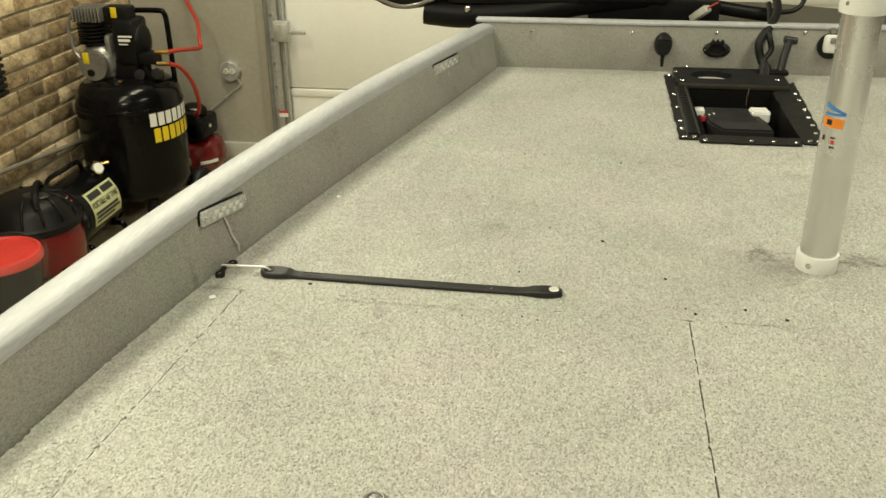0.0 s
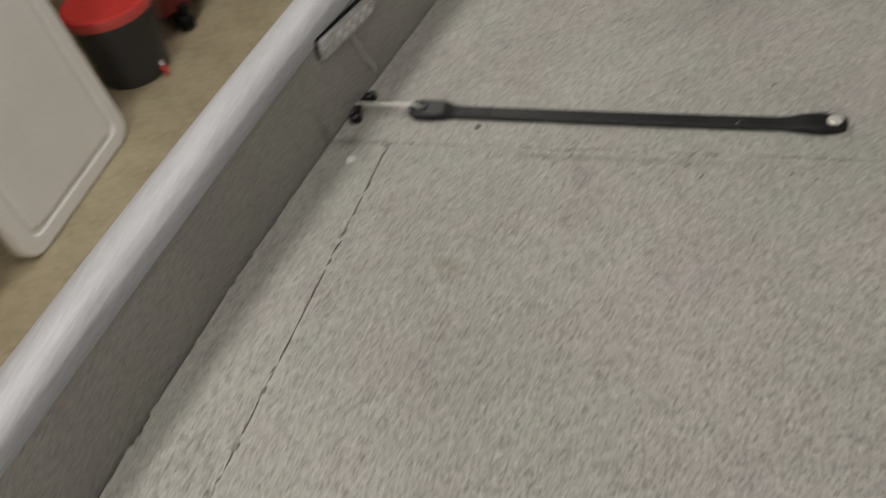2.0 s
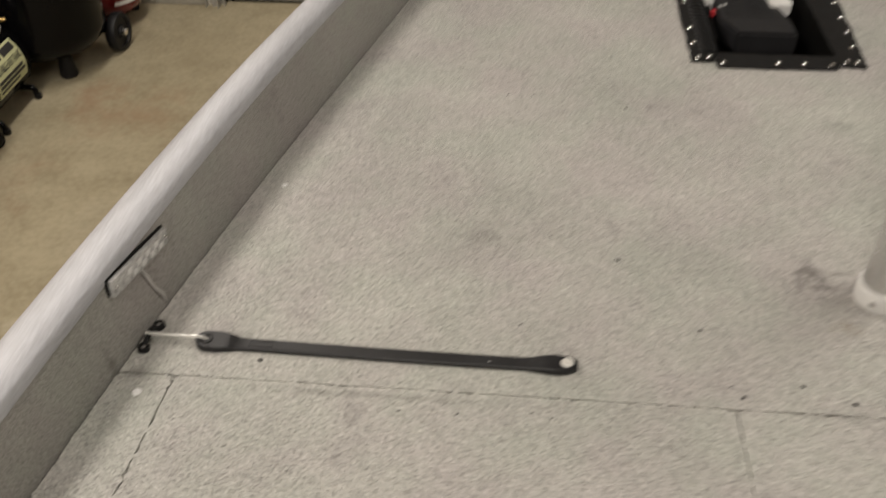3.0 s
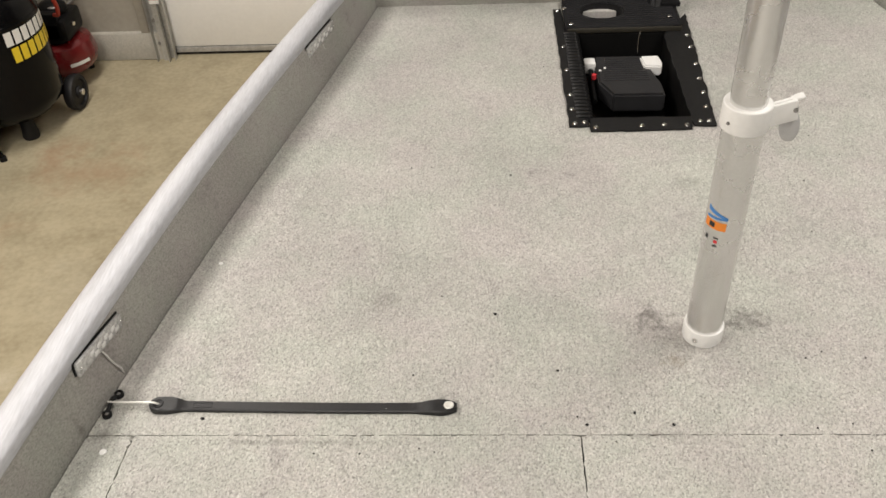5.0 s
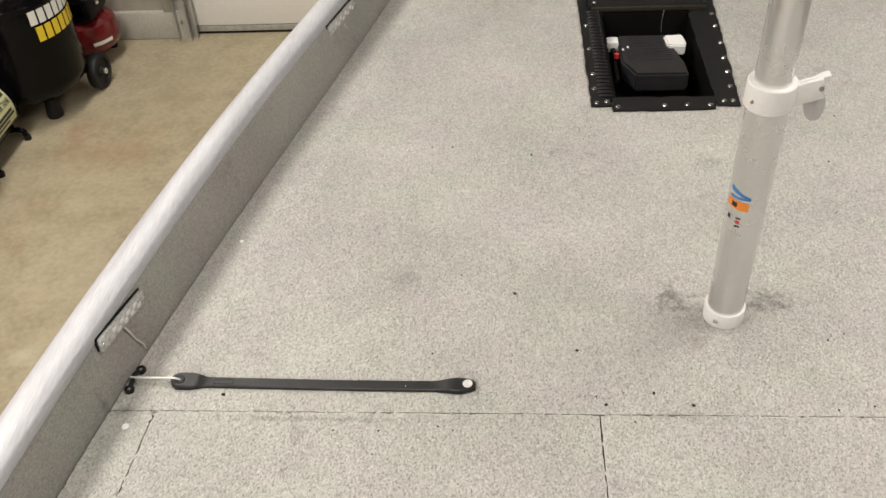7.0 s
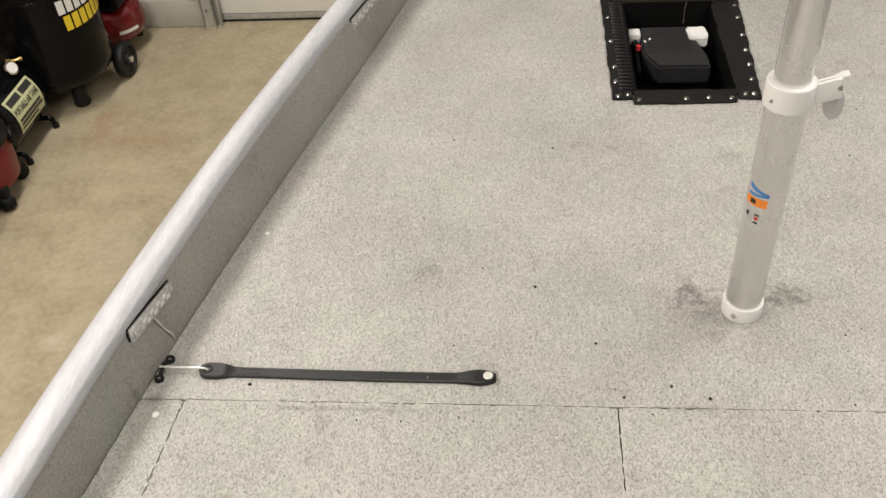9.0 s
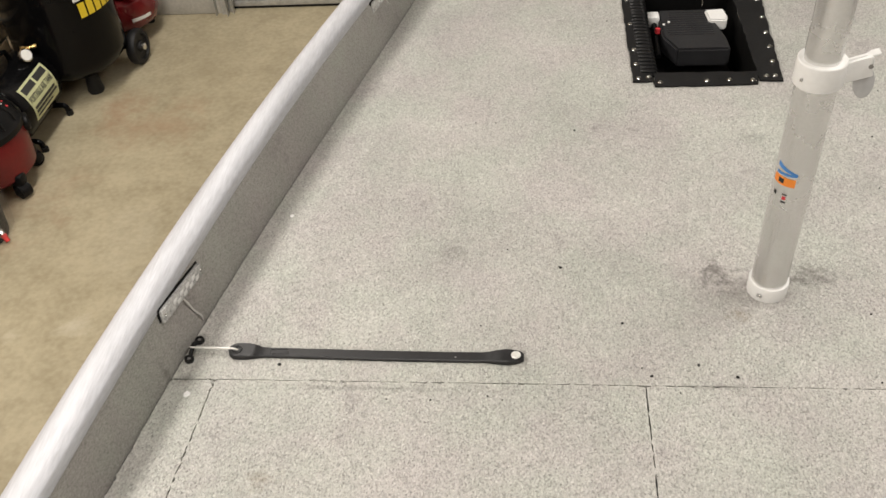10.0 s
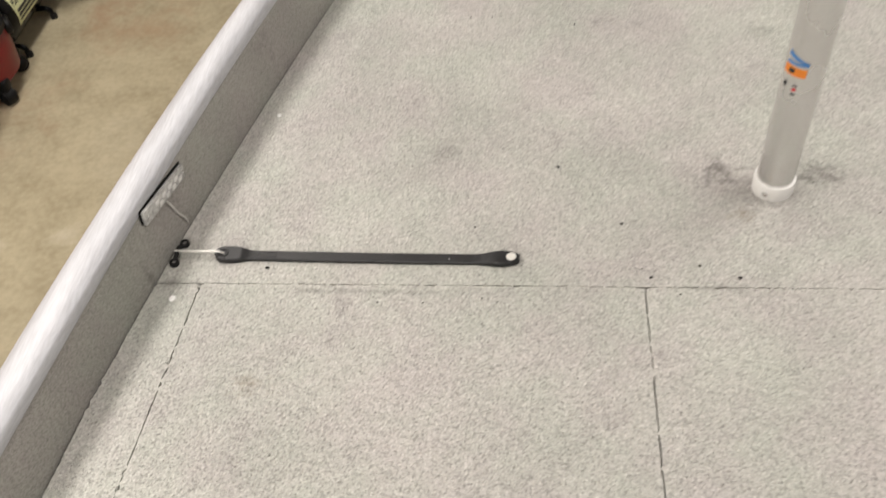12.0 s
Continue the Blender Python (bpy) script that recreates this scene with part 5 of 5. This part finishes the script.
part("modelled_highlight", bm, GREY_METAL, pan)
bm = bmesh.new()
cyl(bm, (0.09, -0.04, 0.335), (0.135, -0.06, 0.330), 0.010, seg=12)
part("coupler", bm, CHROME, pan, "bright quick coupler")
bm = bmesh.new()
curved_patch(bm, 0.1735, -58, -22, 0.132, 0.150, 8)
part("lettering_bar", bm, WHITE_PRINT, pan, "white lettering bar")

# ---- cardboard box ----
carton = thing("cardboard_box", pose(-2.50, 1.36, FLOOR, 0, 0, 8), "open yellowed cardboard box against brick wall", "box")
bm = bmesh.new()
sq = lambda h, z: [(-h, -h, z), (h, -h, z), (h, h, z), (-h, h, z)]
v_c = loft(bm, [sq(0.15, 0.0), sq(0.15, 0.375), sq(0.145, 0.375), sq(0.145, 0.006)])
bm.faces.new(list(reversed(v_c[0])))
part("carton", bm, CARD, carton)
bm = bmesh.new()
box(bm, (0.205, 0, 0.345), (0.13, 0.29, 0.005), 0.001, None)
part("flap", bm, CARD, carton)
bm = bmesh.new()
box(bm, (0.0, 0.19, 0.36), (0.29, 0.10, 0.005), 0.001, None)
part("flap", bm, CARD, carton)

# ---- bow: trolling motor, plugs and cables ----
ZB = 0.118
tm = thing("trolling_motor", pose(0, 0, 0), "black bow-mount trolling motor folded on the bow", "trolling motor")
bm = bmesh.new()
tube(bm, [(-0.735, 2.79, 0.150), (-0.70, 2.79, 0.146), (-0.60, 2.79, 0.140), (-0.40, 2.79, 0.152), (-0.20, 2.80, 0.190), (0.0, 2.80, 0.215)], 0.046, 16)
part("lower_arm", bm, BLACK_PLASTIC, tm)
bm = bmesh.new()
tube(bm, [(-0.90, 2.78, 0.228), (-0.83, 2.78, 0.198), (-0.74, 2.78, 0.205), (-0.66, 2.78, 0.235)], 0.042, 16)
part("motor_pod", bm, BLACK_PLASTIC, tm)
bm = bmesh.new()
tube(bm, [(-0.90, 2.75, 0.200), (-0.80, 2.745, 0.168), (-0.70, 2.75, 0.195)], 0.008, 8)
part("skeg", bm, GREY_METAL, tm, "worn grey skeg")
bm = bmesh.new()
box(bm, (-0.38, 2.80, 0.215), (0.55, 0.10, 0.075), 0.018)
box(bm, (-0.08, 2.80, 0.235), (0.30, 0.12, 0.09), 0.018)
part("bracket", bm, BLACK_PLASTIC, tm)
for x, z, r in ((-0.585, 0.165, 0.012), (-0.565, 0.205, 0.010), (-0.52, 0.215, 0.016), (-0.44, 0.225, 0.010)):
    bm = bmesh.new()
    ball(bm, (x, 2.745, z), (r, 0.008, r), 14, 8)
    part("bolt", bm, CHROME, tm)
bm = bmesh.new()
box(bm, (0.02, 2.86, ZB + 0.040), (0.42, 0.16, 0.080), 0.010)
part("mount_base", bm, BLACK_PLASTIC, tm)
bm = bmesh.new()
tube(bm, [(0.02, 2.83, 0.20), (0.20, 2.83, 0.175), (0.34, 2.83, 0.155), (0.42, 2.82, 0.150)], 0.022, 12)
part("tail_tube", bm, BLACK_PLASTIC, tm)

bm = bmesh.new()
tube(bm, [(0.43, 2.83, 0.34), (0.40, 2.80, 0.23), (0.395, 2.72, 0.185), (0.37, 2.655, 0.150), (0.335, 2.615, 0.105), (0.345, 2.60, 0.055), (0.362, 2.575, 0.03), (0.355, 2.545, -0.012)], 0.013, 10)
solid("motor_cable", bm, RUBBER, "thick black trolling motor cable down the bow panel", "cable")
bm = bmesh.new()
tube(bm, [(0.38, 2.80, 0.19), (0.375, 2.72, 0.165), (0.362, 2.625, 0.130), (0.372, 2.61, 0.085), (0.350, 2.59, 0.050), (0.345, 2.55, -0.010)], 0.009, 10)
solid("motor_cable", bm, RUBBER_WORN, "black control cable beside the motor cable", "cable")
bm = bmesh.new()
tube(bm, [(0.42, 2.82, 0.160), (0.47, 2.84, 0.165), (0.50, 2.86, 0.20), (0.50, 2.88, 0.30)], 0.008, 8)
solid("motor_cable", bm, RUBBER, "thin black looped cable on the bow", "cable")
stub = thing("pedal_lever", pose(0.40, 2.575, 0.018), "grey plastic lever standing beside cables", "lever")
bm = bmesh.new()
tube(bm, [(0.0, 0.0, 0.0), (0.010, 0.02, 0.05), (0.022, 0.04, 0.092)], 0.012, 12)
part("arm", bm, GREY_PLASTIC, stub)
bm = bmesh.new()
cyl(bm, (0.008, 0.04, 0.098), (0.045, 0.045, 0.092), 0.011, seg=14)
part("knob", bm, GREY_PLASTIC, stub)
bm = bmesh.new()
box(bm, (-0.005, -0.005, 0.006), (0.055, 0.04, 0.014), 0.004)
part("foot", bm, BLACK_PLASTIC, stub)

conn = thing("wire_connector", pose(0.165, 2.70, 0.160, 0, -35, -50), "pale grey wire connector on the bow cap", "connector")
bm = bmesh.new()
box(bm, (0, 0, 0.014), (0.075, 0.028, 0.024), 0.005)
part("shell", bm, mat("pale_connector", (0.45, 0.44, 0.40), 0.5, 0, 0.05, 12, 60, 0.0), conn)
bm = bmesh.new()
tube(bm, [(0.036, 0, 0.014), (0.06, 0.004, 0.014), (0.075, 0.008, 0.012)], 0.003, 8)
part("lead", bm, RED_HOSE, conn, "red lead")

plug = thing("power_plug", pose(0.050, BOW, 0.083), "black capped power plug on the bow panel", "plug")
bm = bmesh.new()
lathe(bm, [(0.0, 0.0), (0.031, 0.0), (0.033, 0.004), (0.031, 0.012), (0.026, 0.030), (0.022, 0.034), (0.0, 0.035)], 24, pose(0, 0, 0.004, 90, 0, 0) @ Matrix.Diagonal((0.86, 1.12, 1, 1)))
for k in range(5):
    box(bm, (0, -0.034, -0.012 + k * 0.009), (0.040, 0.006, 0.004), 0.001)
part("cap", bm, RUBBER, plug)
bm = bmesh.new()
tube(bm, [(0.0, -0.024, -0.030), (0.0, -0.020, -0.045), (0.001, -0.012, -0.062)], 0.0055, 8)
part("tail", bm, RUBBER, plug)

rec = thing("power_socket", pose(0.214, BOW, 0.074), "black two-screw power socket on the bow panel", "socket")
bm = bmesh.new()
lathe(bm, [(0.0, 0.0), (0.036, 0.0), (0.036, 0.005), (0.026, 0.012), (0.022, 0.012), (0.020, 0.004), (0.0, 0.004)], 28, pose(0, 0, 0, 90, 0, 0) @ Matrix.Diagonal((1.15, 0.68, 1, 1)))
box(bm, (0, -0.010, 0.022), (0.042, 0.012, 0.010), 0.002)
for k in (-1, 0, 1):
    box(bm, (k * 0.014, -0.012, 0.029), (0.006, 0.010, 0.008), 0.001)
part("flange", bm, RUBBER, rec)
for x in (-0.031, 0.031):
    bm = bmesh.new()
    ball(bm, (x, -0.006, 0.0), (0.0065, 0.004, 0.0065), 12, 8)
    part("screw", bm, CHROME, rec)

nav = thing("bow_light", pose(0.549, BOW, 0.098), "white and chrome bow light on carpeted panel", "light")
bm = bmesh.new()
lathe(bm, [(0.0, 0.0), (0.036, 0.0), (0.040, 0.004), (0.038, 0.010), (0.0, 0.012)], 28, pose(0, 0, -0.004, 90, 0, 0))
part("backing", bm, RUBBER, nav)
bm = bmesh.new()
box(bm, (0.002, -0.022, 0.006), (0.056, 0.024, 0.056), 0.011)
part("cover", bm, WHITE_PLASTIC, nav)
bm = bmesh.new()
box(bm, (0.004, -0.0355, 0.018), (0.026, 0.004, 0.018), 0.002)
part("window", bm, GREY_METAL, nav)
bm = bmesh.new()
box(bm, (0.0, -0.006, 0.043), (0.016, 0.012, 0.018), 0.003)
part("stem", bm, GREY_METAL, nav)

# ---- concrete blocks and bricks ----
z0, n = FLOOR, 0
BH = LEDGE - FLOOR
for row in range(1):
    y = FY - 0.0225
    x = WX + 0.01 - (0.18 if row else 0.0)
    while x < DL - 0.06:
        a, b = max(x, WX + 0.01), min(x + 0.39, DL - 0.055)
        if b - a > 0.05:
            bm = bmesh.new()
            box(bm, ((a + b) / 2, y, z0 + (row + 0.5) * BH), (b - a, 0.009, BH - 0.005), 0.003)
            part("block", bm, BLOCK, stem_wall)
        x += 0.40

PITCH, BLEN, BZ = 0.078, 0.205, -0.168
variants = []
rng = random.Random(11)
for k in range(10):
    bm = bmesh.new()
    vs = box(bm, (0, 0, 0), (0.030, BLEN - 0.012, PITCH - 0.012), 0.0045, None, 1)
    for v in bm.verts:
        v.co += Vector((rng.uniform(-0.0016, 0.0016), rng.uniform(-0.003, 0.003), rng.uniform(-0.002, 0.002)))
    variants.append(mesh_of(bm, "brick", BRICK if k % 5 < 3 else BRICK_B))
bm_rest = bmesh.new()
rows_b = range(math.ceil((FLOOR - BZ) / PITCH), math.floor((TOP - BZ) / PITCH))
for row in rows_b:
    zc = BZ + (row + 0.5) * PITCH
    y = FY - 0.105 - (BLEN / 2 if row % 2 else 0)
    while y > SOUTH + 0.2:
        near = 1.35 < y < FY and zc < 0.26
        if near:
            ob = new("brick", variants[rng.randrange(10)])
            ob.parent = wall_brick
            ob.matrix_basis = pose(WX - 0.0135 + rng.uniform(-0.0025, 0.0025), y + rng.uniform(-0.004, 0.004), zc + rng.uniform(-0.0015, 0.0015), 0, 0, 180 * rng.randrange(2))
        else:
            bmesh.ops.create_cube(bm_rest, size=1.0, matrix=Matrix.Translation((WX - 0.004, y, zc)) @ Matrix.Diagonal((0.030, BLEN - 0.012, PITCH - 0.012, 1)))
        y -= BLEN
rest = part("brickwork", bm_rest, BRICK, wall_brick, smooth=False)
tagged(rest, kind="stuff")

# ---- cut pile of the deck carpet ----


def seamed(x, y, reach):
    """Where a tuft would stand in a joint between the carpeted boards."""
    joint = np.abs(y - SEAM) < 1.6 * reach - 0.0018
    joint |= (y < SEAM) & ((np.abs(x - lid_x(y)) < reach + 0.0008) | (np.abs(x - LID_M) < reach + 0.0004))
    return joint | ((x < lid_x(y)) & (np.abs(y - 0.556) < reach))


pile_rng = np.random.default_rng(7)
PILE = 0.0038
gx, gy = np.meshgrid(np.arange(-0.92, 1.10, PILE), np.arange(0.36, BOW, PILE * 1.15))
gx = (gx + pile_rng.uniform(-0.45, 0.45, gx.shape) * PILE).ravel()
gy = (gy + pile_rng.uniform(-0.45, 0.45, gy.shape) * PILE).ravel()
line = np.linspace(0.0, 2.8, 80)
left = np.interp(gy, line, [side_x(v) for v in line]) + 0.006
keep = (gx > left) & (gx < 2 * MID - left) & (gy < BOW - 0.003) & (gx < 0.55 + 0.30 * gy)
keep &= ~((gx > WELL[0] - 0.02) & (gx < WELL[1] + 0.02) & (gy > WELL[2] - 0.02))
keep &= ~seamed(gx, gy, pile_rng.uniform(0.0018, 0.0030, gx.shape))
gx, gy = gx[keep], gy[keep]
count = len(gx)
lift = np.where((gy < SEAM) & (gx > lid_x(gy)), 0.001, 0.0)
back = bump_at.inverted()
away = np.hypot(back[0][0] * gx + back[0][1] * gy + back[0][3], back[1][0] * gx + back[1][1] * gy + back[1][3])
lift += np.maximum(0.0, np.interp(away, [r for r, _ in reversed(BUMP)], [h for _, h in reversed(BUMP)]))
turn = pile_rng.uniform(0, 2 * math.pi, count)
wide = pile_rng.uniform(0.0018, 0.0032, count)
tuft = np.empty((count, 4, 3), dtype=np.float32)
for k in range(3):
    tuft[:, k, 0] = gx + wide * np.cos(turn + k * 2.0944) * 0.85
    tuft[:, k, 1] = gy + wide * np.sin(turn + k * 2.0944) * 1.15
    tuft[:, k, 2] = lift + 0.0002
tuft[:, 3, 0] = gx + pile_rng.normal(0, 0.0012, count)
tuft[:, 3, 1] = gy + pile_rng.normal(0, 0.0016, count)
tuft[:, 3, 2] = lift + pile_rng.uniform(0.0010, 0.0025, count)
sides = (np.arange(count)[:, None, None] * 4 + np.array([[0, 1, 3], [1, 2, 3], [2, 0, 3]])[None]).astype(np.int32).ravel()
pile_mesh = bpy.data.meshes.new("carpet_nap")
pile_mesh.vertices.add(count * 4)
pile_mesh.vertices.foreach_set("co", tuft.ravel())
pile_mesh.loops.add(count * 9)
pile_mesh.loops.foreach_set("vertex_index", sides)
pile_mesh.polygons.add(count * 3)
pile_mesh.polygons.foreach_set("loop_start", np.arange(0, count * 9, 3, dtype=np.int32))
pile_mesh.update(calc_edges=True)
pile_mesh.materials.append(CARPET_PILE)
pile = new("carpet_nap", pile_mesh)
pile.parent = boat
tagged(pile, "short flecked cut pile of the deck carpet", kind="stuff")
